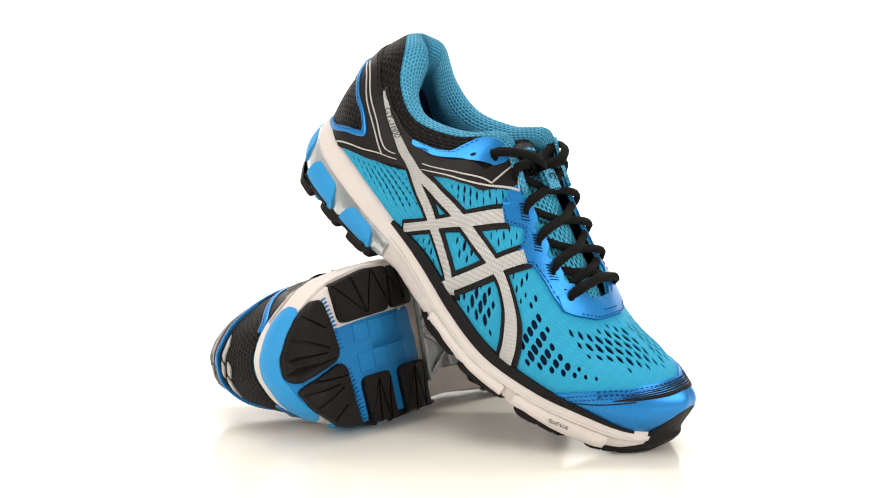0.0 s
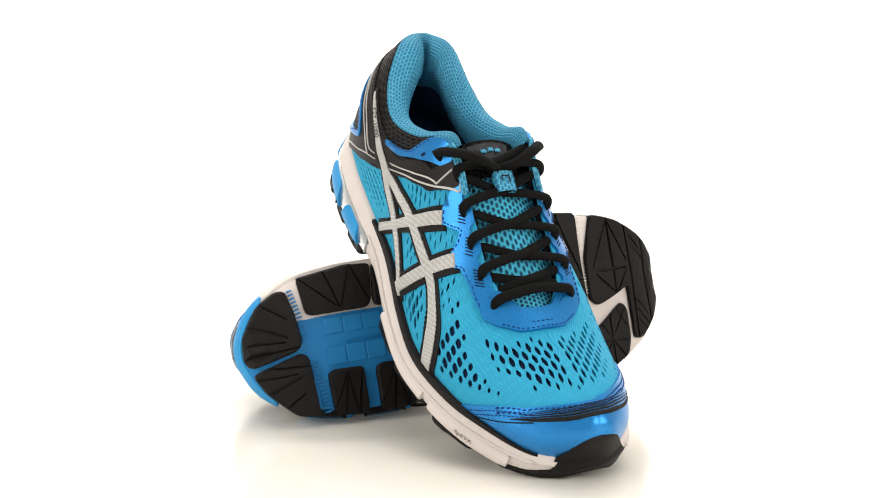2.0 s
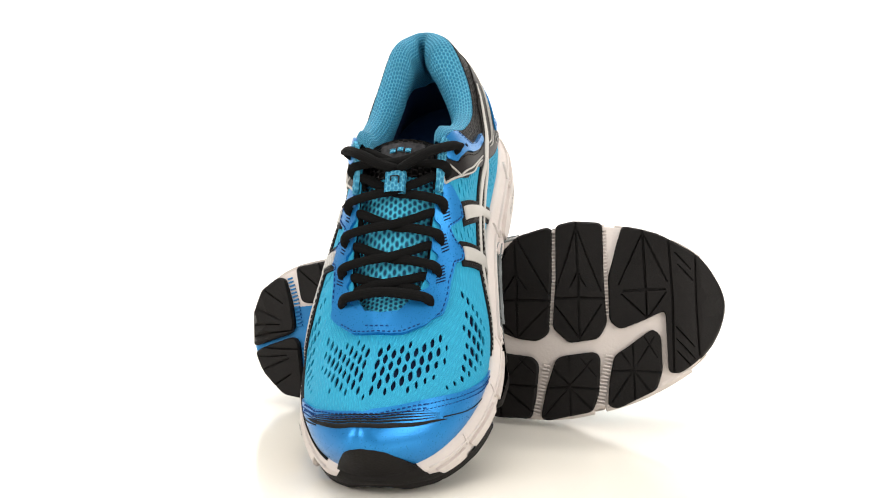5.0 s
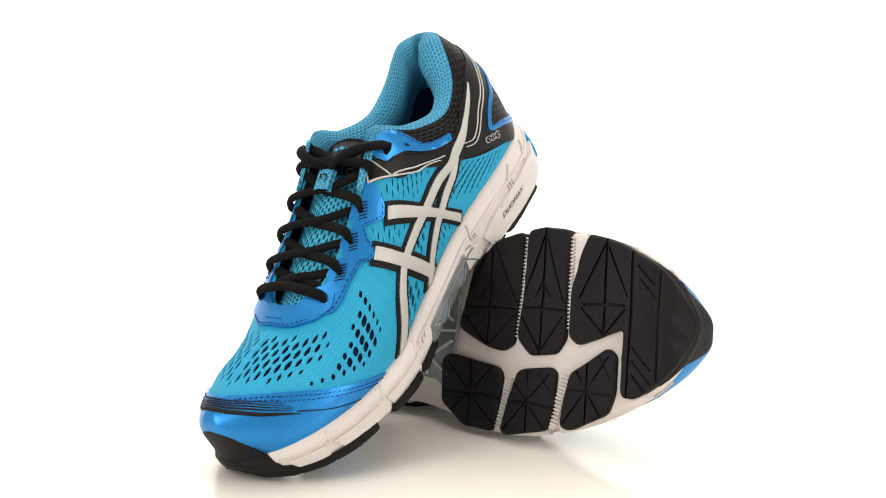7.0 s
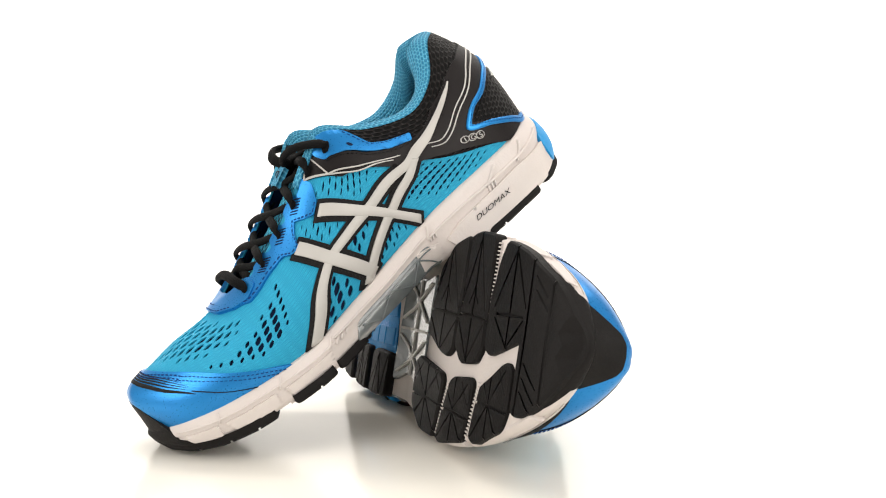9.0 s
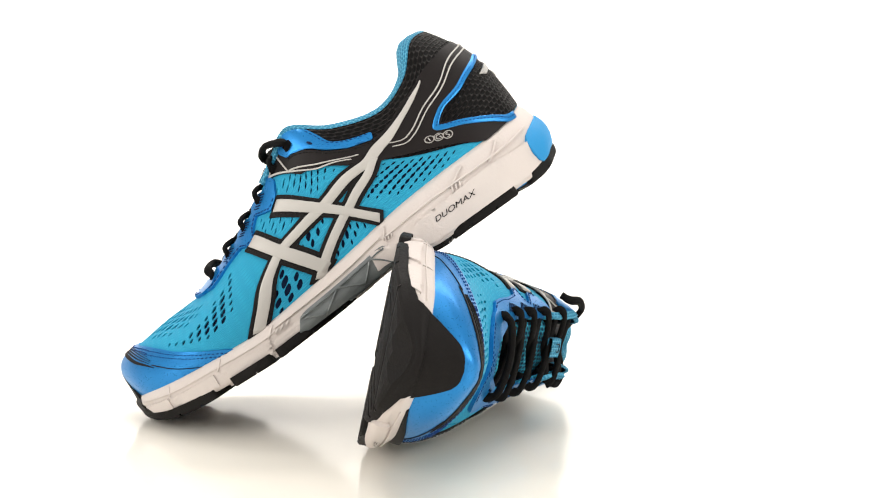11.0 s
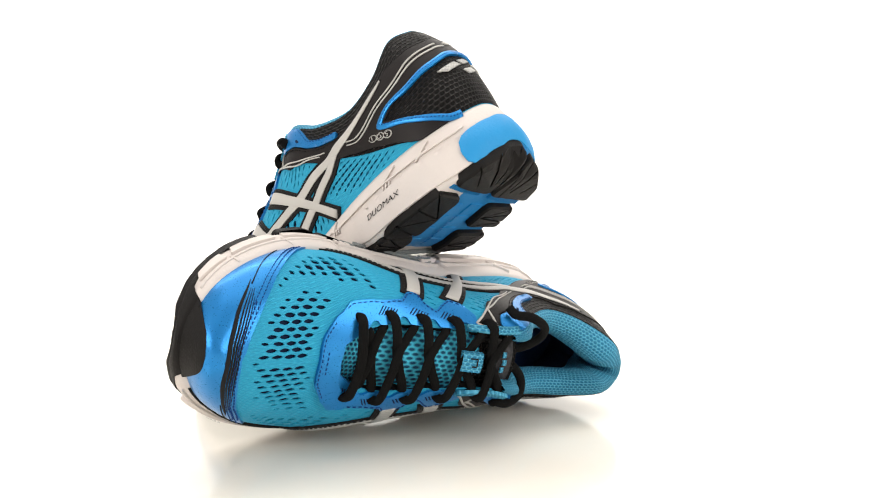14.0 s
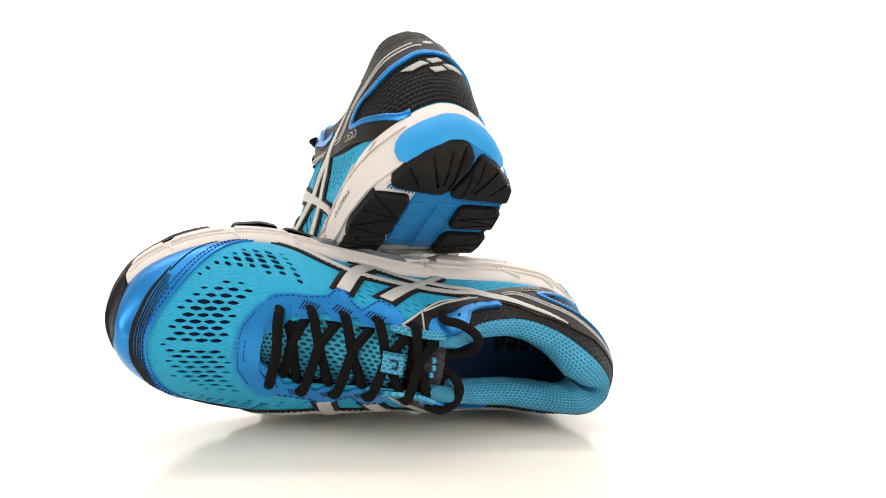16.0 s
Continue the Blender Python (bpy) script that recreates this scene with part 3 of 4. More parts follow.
PADS = {
    "fore": [[(0.1533, 0.0021), (0.1623, 0.0378), (0.1791, 0.0513), (0.1975, 0.0557), (0.2003, 0.0537), (0.199, 0.0249), (0.1963, -0.0079), (0.189, -0.0122), (0.177, -0.0104), (0.1557, -0.0013)],
             [(0.2026, 0.0564), (0.2129, 0.0585), (0.2289, 0.0569), (0.2307, 0.0546), (0.2302, 0.0253), (0.2312, -0.0031), (0.2257, -0.0118), (0.2081, -0.0138), (0.1987, -0.0045), (0.2016, 0.0249)],
             [(0.2658, -0.0328), (0.2656, 0.0015), (0.2642, 0.0036), (0.251, -0.0022), (0.2386, -0.0065), (0.2327, -0.0015), (0.2329, 0.0253)],
             [(0.1404, -0.0191), (0.1466, -0.0153), (0.1861, -0.0215), (0.1897, -0.0262), (0.1867, -0.0475), (0.1838, -0.0575), (0.1616, -0.0563), (0.1421, -0.0446)],
             [(0.1997, -0.0239), (0.2032, -0.0214), (0.223, -0.0192), (0.2266, -0.0222), (0.2251, -0.0441), (0.2208, -0.0539), (0.1936, -0.0588), (0.1896, -0.0569), (0.1938, -0.0405)],
             [(0.2411, -0.0181), (0.2576, -0.0064), (0.2624, -0.0107), (0.2624, -0.0317), (0.2587, -0.0425), (0.2357, -0.0523), (0.2299, -0.0505), (0.2313, -0.0374), (0.2349, -0.0216)]],
    "heel": [[(0.0205, 0.034), (0.0255, 0.033), (0.0296, 0.0183), (0.0318, 0.0010), (0.0285, -0.0030), (0.001, -0.0101), (-0.0022, -0.0053), (-0.0015, 0.0095), (0.0075, 0.0262)],
             [(0.0012, -0.0142), (0.006, -0.0116), (0.0306, -0.0046), (0.0346, -0.0080), (0.0375, -0.0444), (0.0235, -0.0415), (0.008, -0.0265)],
             [(0.0330, 0.0400), (0.0639, 0.0444), (0.0803, 0.0433), (0.0785, 0.0212), (0.0755, 0.0167), (0.0390, 0.0165), (0.0362, 0.019)],
             [(0.0814, 0.0430), (0.1013, 0.0407), (0.0993, 0.0168), (0.081, 0.0168), (0.0797, 0.0199)],
             [(0.0450, -0.0197), (0.0485, -0.0176), (0.0676, -0.0182), (0.0676, -0.0472), (0.0500, -0.0456), (0.0460, -0.0425)],
             [(0.0755, -0.02), (0.0805, -0.0181), (0.1003, -0.0195), (0.0993, -0.0476), (0.0758, -0.0474)]]}
PADS["fore"][2] = [tuple(stations(s)[:2] + outward(s) * .0010 * math.sin((s - 1.735) / .44 * math.pi)) for s in np.linspace(1.735, 2.175, 16)] + PADS["fore"][2]


# grooves of the tread pads, as lines in each pad's own box (0 to 1 along and across the shoe) with a width
DIAMOND = [(.5, -.1, .5, 1.1, 1.3), (-.1, .36, 1.1, .34, 1.5), (.5, .97, .04, .40, 1.0), (.5, .97, .96, .40, 1.0), (.05, .30, .5, .02, 1.0), (.95, .30, .5, .02, 1.0), (.5, .62, .32, .44, .8), (.5, .62, .68, .44, .8)]
STAR = [(.5, -.1, .5, 1.1, 1.2), (-.1, .52, 1.1, .56, 1.3), (.48, .53, .06, .94, 1.0), (.52, .55, .94, .94, 1.0), (.5, .52, .10, .08, .8), (.5, .52, .90, .08, .8), (.04, .36, .30, .06, .7), (.96, .36, .70, .06, .7)]
ZIGZAG = [(.30, 1.1, .52, .05, 1.3), (-.05, .92, .50, .06, .8), (.74, 1.1, .54, .06, .9), (.74, 1.0, .96, .10, .8)]
HEEL_N = [(-.05, .62, .78, .34, 1.4), (.10, .98, .80, .62, .9), (.02, .30, .72, .28, .9), (-.1, .12, 1.1, .20, 1.0)]
TOE = [(.12, .56, .50, .57, 1.4), (.32, .34, .32, 1.1, 1.2), (.32, .96, .08, .60, 1.0), (.32, .96, .52, .62, 1.0), (.10, .54, .32, .37, 1.0), (.50, .55, .33, .37, 1.0),
       (.55, -.1, .55, 1.1, 1.2), (.78, -.1, .78, 1.1, 1.0), (.60, .82, .74, .70, .9), (.62, .74, .76, .62, .9), (.58, .30, .74, .16, .8), (.58, .22, .74, .08, .8), (.58, .14, .74, .0, .8)]
GROOVES = [DIAMOND, DIAMOND, TOE, STAR, STAR, STAR, HEEL_N, HEEL_N, ZIGZAG, ZIGZAG, ZIGZAG, ZIGZAG]


def cuts(poly, lines):
    """Thin slits for a tread pad from lines in its box."""
    p = np.asarray(poly)
    lo, size = p.min(0), np.ptp(p, axis=0)
    flip = p[:, 1].max() < .005
    out = []
    for x0, y0, x1, y1, w in lines:
        a, b = lo + size * (x0, 1 - y0 if flip else y0), lo + size * (x1, 1 - y1 if flip else y1)
        d = (b - a) / np.linalg.norm(b - a)
        n = np.array([-d[1], d[0]]) * .00075 * w
        out.append(np.array([a - n * .7, (a + b) / 2 - n, b - n * .7, b + n * .7, (a + b) / 2 + n, a + n * .7]))
    return out


def ribs(name, line, wide, z, mat, parent, label, pitch=.0021):
    """A ladder of small cross ribs along a channel of the underside, in one mesh."""
    p = np.asarray(line, float)
    seg = np.concatenate([[0], np.cumsum(np.linalg.norm(np.diff(p, axis=0), axis=1))])
    v, f = [], []
    for d in np.arange(pitch / 2, seg[-1], pitch):
        c, e = (np.array([np.interp(x, seg, p[:, 0]), np.interp(x, seg, p[:, 1])]) for x in (d, d + 1e-4))
        t = (e - c) / (np.linalg.norm(e - c) + 1e-12)
        n = np.array([-t[1], t[0]]) * wide / 2
        for drop, k in ((0.003, 1.0), (-.0009, .7)):
            for q in (c - n - t * pitch * .27 * k, c + n - t * pitch * .27 * k, c + n + t * pitch * .27 * k, c - n + t * pitch * .27 * k):
                v.append((q[0], q[1], ground(q[0]) + z + drop))
        k = len(v) - 8
        f += [(k + 7, k + 6, k + 5, k + 4)] + [(k + i, k + i + 4, k + (i + 1) % 4 + 4, k + (i + 1) % 4) for i in range(4)]
    v = np.array(v)
    return part(name, v, f, mat, parent, label, v[:, :2], smooth=False)


def build_outsole(shoe):
    for k, poly in enumerate(PADS["fore"] + PADS["heel"]):
        if k < 6:
            poly = [(x, y + (.0013 if y > .045 else -.0010 if y < -.048 else 0)) for x, y in poly]
        slab("outsole_pad", poly, .0085 if k > 7 else .0062, 0.0, M_RUBBER, shoe, "black rubber tread pad", cuts=cuts(poly, GROOVES[k]))
    sheet("toe_wrap", [(.135, .0265 / HU), (.086, .0170 / HU), (.072, .0), (-.098, .0), (-.116, .0170 / HU), (-.165, .0265 / HU), (-.165, .03 / HU), (.135, .03 / HU)], .0006, .003, M_RUBBER, shoe, "black rubber wrapped up round the toe", place=flank)
    edge = [tuple(stations(s)[:2] + outward(s) * np.interp(s, [.6, .78, .86, 1.08, 1.16, 1.4], [-.0012, -.0014, .0006, .0006, -.0014, -.0016])) for s in np.linspace(.60, 1.40, 48)]
    slab("heel_plate", edge, .014, .0042, M_PLATE, shoe, "blue foam heel plate between the tread pads")
    for x in (.0465, .0592, .0719, .0846):
        for y0, y1 in ((-.0150, -.0036), (.0036, .0140)):
            slab("heel_panel", [(x, y0), (x + .0119, y0), (x + .0119, y1), (x, y1)], .007, .0035, M_PLATE, shoe, "low raised panel of the blue heel plate", corner=.0008, step=.01, bevel=.0005)
    ribs("channel_rib", [(.0278, .034), (.0322, .0180), (.0345, .002)], .0034, .0034, M_PLATE, shoe, "ladder of small ribs in a blue channel", .0024)
    ribs("channel_rib", [(.0372, -.010), (.0405, -.026), (.0420, -.042)], .0038, .0034, M_PLATE, shoe, "ladder of small ribs in a blue channel", .0024)
    for line, wide in (([(.2012, .0545), (.2004, .025), (.1975, -.004)], .0022), ([(.2316, .0545), (.2316, .025), (.2319, .002)], .0022), ([(.1945, -.026), (.1905, -.042), (.1868, -.056)], .0040), ([(.2325, -.021), (.2285, -.036), (.2255, -.051)], .0048)):
        ribs("channel_rib", line, wide, .0026, M_WHITE, shoe, "ladder of small ribs in a white flex channel")
    slab("arch_bridge", [(.104, -.036), (.118, -.030), (.134, -.032), (.150, -.040), (.152, .034), (.136, .030), (.120, .030), (.106, .035)],
         .012, .0018, M_GEL, shoe, "translucent grey plastic arch bridge")
    for a, b in (((.108, -.030), (.148, -.008)), ((.108, -.006), (.148, -.030)), ((.108, .004), (.148, .028)), ((.108, .028), (.148, .004)), ((.128, -.030), (.128, .029)), ((.107, -.002), (.150, -.002))):
        a, b = np.array(a), np.array(b)
        n = np.array([-(b - a)[1], (b - a)[0]]) / np.linalg.norm(b - a) * .0008
        slab("truss_rib", [a - n, b - n, b + n, a + n], .004, .0006, M_PALE, shoe, "pale raised rib of the arch bridge", corner=.0004, bevel=.0003)


def running_shoe(name, side, label):
    global SIDE, RING
    SIDE, RING = side, UPRIGHT if side > 0 else PRESSED
    shoe = new(name)
    tagged(shoe, label, "running shoe", "pair of running shoes")
    build_upper(shoe)
    build_midsole(shoe)
    build_outsole(shoe)
    for extra in EXTRAS:
        extra(shoe)
    return shoe


EXTRAS = []


# side stripes: centre line and width at each point, outer and inner side
OUTER_STRIPES = [([(.795, .835), (.762, .83), (.717, .775), (.672, .61), (.623, .46), (.573, .39), (.513, .41), (.465, .46), (.425, .51), (.397, .52), (.370, .46), (.345, .29), (.330, .06)],
                  [.0014, .0048, .0056, .0066, .0060, .0054, .0056, .0060, .0062, .0062, .0062, .0060, .0058]),
                 ([(.655, .53), (.587, .31), (.527, .24), (.487, .20), (.458, .16), (.438, .10)], [.0040, .0050, .0052, .0052, .0052, .0052]),
                 ([(.572, .05), (.520, .25), (.482, .48), (.455, .74)], [.0050, .0052, .0054, .0056]),
                 ([(.454, .05), (.432, .29), (.415, .54), (.402, .77)], [.0050, .0052, .0054, .0056])]
INNER_STRIPES = [([(1.200, .84), (1.233, .835), (1.273, .80), (1.320, .66), (1.362, .50), (1.418, .385), (1.490, .36), (1.537, .39), (1.575, .40), (1.597, .33), (1.618, .16), (1.636, .02)],
                  [.0012, .0042, .0054, .0074, .0062, .0056, .0058, .0060, .0062, .0062, .0062, .0060]),
                 ([(1.348, .52), (1.393, .33), (1.450, .23), (1.488, .20), (1.513, .16), (1.535, .10), (1.553, .02)], [.0040, .0046, .0050, .0052, .0052, .0052, .0052]),
                 ([(1.543, .70), (1.508, .42), (1.468, .21), (1.427, .04)], [.0056, .0054, .0054, .0052]),
                 ([(1.593, .71), (1.573, .42), (1.557, .23), (1.540, .04)], [.0056, .0054, .0054, .0052])]


def build_stripes(shoe):
    for lines, mat, word in ((OUTER_STRIPES, M_SILVER, "glittering silver side stripe"), (INNER_STRIPES, M_PALE, "matt pale grey side stripe")):
        for k, (line, widths) in enumerate(lines):
            w = np.array(widths)
            ends = np.array(line, float)
            far = ends.copy()
            far[-1] += (ends[-1] - ends[-2]) / np.linalg.norm((ends[-1] - ends[-2]) * (SU, HU)) * .0022
            far[0] += (ends[0] - ends[1]) / np.linalg.norm((ends[0] - ends[1]) * (SU, HU)) * .0022
            band("stripe_border", far, w + .0046, .0011 + .00008 * k, .0016, M_EDGE, shoe, "black border under a side stripe")
        for k, (line, widths) in enumerate(lines):
            band("side_stripe", line, np.array(widths), .0019 + .0001 * k, .0012, mat, shoe, word)


# saddle, heel and eyestay cuts, as (s, h)
INNER_SADDLE = [(1.530, .955), (1.520, .985), (1.494, 1.0), (1.480, .85), (1.403, .70), (1.345, .74), (1.318, .77), (1.258, .91), (1.19, .86), (1.147, .77), (1.082, .76), (1.0, .80),
                (1.0, .55), (1.06, .52), (1.122, .48), (1.182, .475), (1.215, .50), (1.242, .44), (1.215, .26), (1.18, .11), (1.15, .0), (1.214, .0), (1.232, .05), (1.247, .12), (1.287, .31), (1.328, .44), (1.395, .50), (1.44, .565), (1.483, .65)]
OUTER_SADDLE = [(.466, .945), (.503, .65), (.55, .55), (.603, .49), (.668, .46), (.712, .24), (.770, .0), (.832, .0), (.782, .20), (.757, .42), (.79, .475), (.842, .47), (.90, .50), (.95, .53), (1.0, .55),
                (1.0, .80), (.94, .77), (.885, .75), (.813, .79), (.742, .90), (.683, .83), (.650, .76), (.607, .71), (.533, .75), (.522, .92), (.505, .99), (.478, .985)]
INNER_V = [(1.0, .545), (1.06, .525), (1.122, .485), (1.175, .485), (1.222, .53), (1.250, .45), (1.220, .26), (1.184, .11), (1.150, .015), (1.125, .0)]
OUTER_V = [(1.0, .545), (.94, .525), (.878, .49), (.825, .485), (.780, .525), (.753, .44), (.780, .20), (.828, .015), (.855, .0)]
HEEL_MESH = [(.52, .78), (.60, .60), (.70, .30), (.78, .01), (1.22, .01), (1.30, .30), (1.38, .60), (1.46, .78), (1.40, 1.0), (.60, 1.0)]
INNER_TAB = [(1.479, .99), (1.448, .985), (1.397, .975), (1.386, .91), (1.378, .83), (1.353, .83), (1.315, .845), (1.322, .755), (1.36, .735), (1.398, .715), (1.478, .83), (1.487, .93)]
OUTER_TAB = [(.521, .99), (.552, .985), (.603, .975), (.614, .91), (.622, .83), (.648, .825), (.690, .84), (.684, .78), (.645, .75), (.577, .73), (.524, .83), (.515, .93)]
OUTER_STAY = [(.475, .99), (.477, .86), (.464, .75), (.450, .72), (.440, .78), (.429, .86), (.417, .80), (.409, .70), (.398, .72), (.389, .80), (.365, .82), (.343, .78), (.328, .75), (.316, .795), (.304, .845), (.292, .925), (.281, 1.0),
              (.345, 1.0), (.350, .955), (.356, .955), (.361, 1.0), (.380, 1.0), (.385, .945), (.391, .945), (.396, 1.0), (.415, 1.0), (.420, .94), (.426, .94), (.431, 1.0), (.449, 1.0), (.456, .94), (.464, .94)]
INNER_STAY = [(2 - s, h) for s, h in OUTER_STAY]
TOE_SIDE = [(.315, .0), (.262, .09), (.224, .30), (.188, .48), (.156, .69), (.124, .88), (.106, .955), (.092, 1.0)]
TOE_INSIDE = [(-.092, 1.0), (-.106, .955), (-.130, .88), (-.164, .70), (-.20, .52), (-.238, .34), (-.286, .15), (-.33, .0)]
TOE_LOW = [(.256, .0), (.203, .20), (.162, .42), (.122, .65), (.087, .835), (.045, .91), (.0, .94)]
TOE_LOW_IN = [(.0, .94), (-.045, .905), (-.080, .82), (-.112, .71), (-.152, .50), (-.190, .32), (-.226, .15), (-.272, .0)]
TOE_CAP = TOE_SIDE + TOE_INSIDE
BUMPER = [(.092, -.10), (.081, .06), (.060, .46), (.044, .55), (.0, .585), (-.045, .55), (-.068, .45), (-.095, .06), (-.108, -.10)]


def build_overlays(shoe):
    sheet("heel_mesh", HEEL_MESH, .0006, .001, M_HEELMESH, shoe, "black open air mesh round the heel", corner=.003)
    sheet("saddle", INNER_SADDLE, .0013, .0016, M_SADDLE, shoe, "smooth black synthetic saddle on the inner side", corner=.0015)
    sheet("saddle", OUTER_SADDLE, .0013, .0016, M_SADDLE, shoe, "smooth black synthetic saddle on the outer side", corner=.0015)
    for line in (INNER_V, OUTER_V):
        band("heel_piping", line, .0042, .0022, .0018, M_BLUE, shoe, "shiny blue piping round the heel mesh")
    for tab in (INNER_TAB, OUTER_TAB):
        sheet("lace_tab", tab, .0022, .0022, M_BLUE, shoe, "shiny blue film tab under the top laces", corner=.002)
    for stay in (OUTER_STAY, INNER_STAY):
        sheet("eyestay", stay, .0016, .0018, M_BLUE, shoe, "shiny blue film eyestay with stitched edge", corner=.0012)
    cap = sheet("toe_cap", TOE_CAP, .0012, .0014, M_BLUE, shoe, "shiny blue film toe cap", corner=.002)
    y = np.linspace(-.0310, .0395, 23)
    low = np.interp(y, [-.0346, -.0228, -.0095, -.002, .0045, .011, .0275, .0388, .0467], [.2640, .2759, .2841, .2862, .2868, .2862, .2786, .2679, .2560])
    high = np.interp(y, [-.0357, -.0247, -.012, -.003, .004, .011, .020, .0324, .0439], [.2564, .2679, .2752, .2780, .2787, .2777, .2725, .2636, .2518])
    soft = np.array([.25, .5, .25])
    for _ in range(2):
        low[1:-1], high[1:-1] = np.convolve(low, soft, "valid"), np.convolve(high, soft, "valid")
    for f, wide, cut in ((.0, .0022, 0), (.24, .0010, 1), (.40, .0008, 1), (.55, .0007, 1), (.69, .0005, 2)):
        k = slice(cut, len(y) - cut)
        across = np.sin(np.linspace(0, np.pi, len(y[k]))) ** .8
        line = np.column_stack([low + (high - low) * f * np.sin(np.linspace(0, np.pi, len(y))) ** .35, y])[k]
        band("toe_line", line / (SU, HU), wide * (.06 + .94 * across), .0017, .0006, M_EDGE, cap, "thin black line", on_vamp)
    for low_line in (TOE_LOW[:3], TOE_LOW_IN[5:]):
        band("toe_line", low_line, [.0004, .0007, .0010] if low_line[0][0] > 0 else np.linspace(.0010, .0004, len(low_line)), .0016, .0006, M_EDGE, cap, "thin black line")
    sheet("toe_bumper", BUMPER, .0013, .0030, M_RUBBER, shoe, "black ribbed rubber toe bumper", .0030, (), .004, lambda s, h, l: upper(s, h, l + .0020 * np.clip(1 - np.asarray(h) / .42, 0, 1) ** 2))
    band("rand", [(.60, .0), (.50, .03), (.40, .045), (.30, .045), (.20, .03), (.12, .0)], [.003, .008, .0105, .0105, .008, .003], .0026, .003, M_EDGE, shoe, "raised black rand above the outer midsole")
    band("rand", [(1.77, .0), (1.70, .0), (1.60, .0), (1.45, .0)], [.0006, .0016, .0018, .0012], .0012, .001, M_EDGE, shoe, "thin black seam above the inner midsole")
    # thin grey lines printed on the saddle
    for line in ([(.642, .61), (.583, .59), (.500, .75)], [(.500, .75), (.502, .955)], [(.502, .955), (.487, .965), (.468, .935)], [(.632, .54), (.573, .55), (.505, .70), (.468, .935)],
                 [(.892, .62), (.825, .66), (.755, .66), (.716, .56), (.705, .535), (.688, .565)], [(.902, .57), (.83, .61), (.75, .59), (.702, .45)], [(.782, .01), (.732, .26), (.702, .44), (.678, .51)],
                 [(1.360, .62), (1.423, .58), (1.497, .76)], [(1.497, .76), (1.495, .96)], [(1.495, .96), (1.510, .965), (1.525, .93)], [(1.377, .575), (1.44, .56), (1.485, .70), (1.525, .93)],
                 [(1.03, .65), (1.10, .63), (1.173, .62), (1.24, .635), (1.281, .55), (1.296, .525), (1.314, .57)], [(1.057, .69), (1.115, .675), (1.175, .66), (1.24, .685), (1.278, .61), (1.294, .585), (1.312, .63)]):
        band("saddle_line", line, .0011, .0019, .0006, M_PALE, shoe, "thin pale grey printed line")
    # heel leaves and pull tab mark
    for c, h, ds, dh in ((1.002, .435, .034, .036), (.930, .385, .042, .036), (1.0, .325, .036, .036), (1.074, .385, .042, .036)):
        sheet("heel_leaf", [(c - ds, h), (c - ds * .4, h + dh), (c + ds, h + dh * .1), (c + ds * .4, h - dh)], .0014, .001, M_SILVER, shoe, "silver reflective leaf on the heel", .003)
    sheet("heel_dot", [(.996 + .024 * math.cos(a), .705 + .018 * math.sin(a)) for a in np.arange(10) * .6283], .0022, .001, M_PALE, shoe, "pale oval mark on the heel strap", .003)
    for line in ([(.462, .980), (.500, .985), (.550, .985)], [(1.538, .980), (1.500, .985), (1.450, .985)]):
        band("tab_lining", line, [.0040, .0056, .0050], .0032, .0022, M_COLLAR, shoe, "light cyan lining strip along the lacing edge")
    # punched holes in the tabs: uncut, their dark inside put on as navy discs
    for s, h in ((1.411, .805), (.580, .79)):
        sheet("hole_disc", [(s + .0044 * math.cos(a), h + .021 * math.sin(a)) for a in np.arange(10) * .6283], .00245, .0004, M_UNDER, shoe, "small round navy disc, the dark of a punched hole as colour", .003)


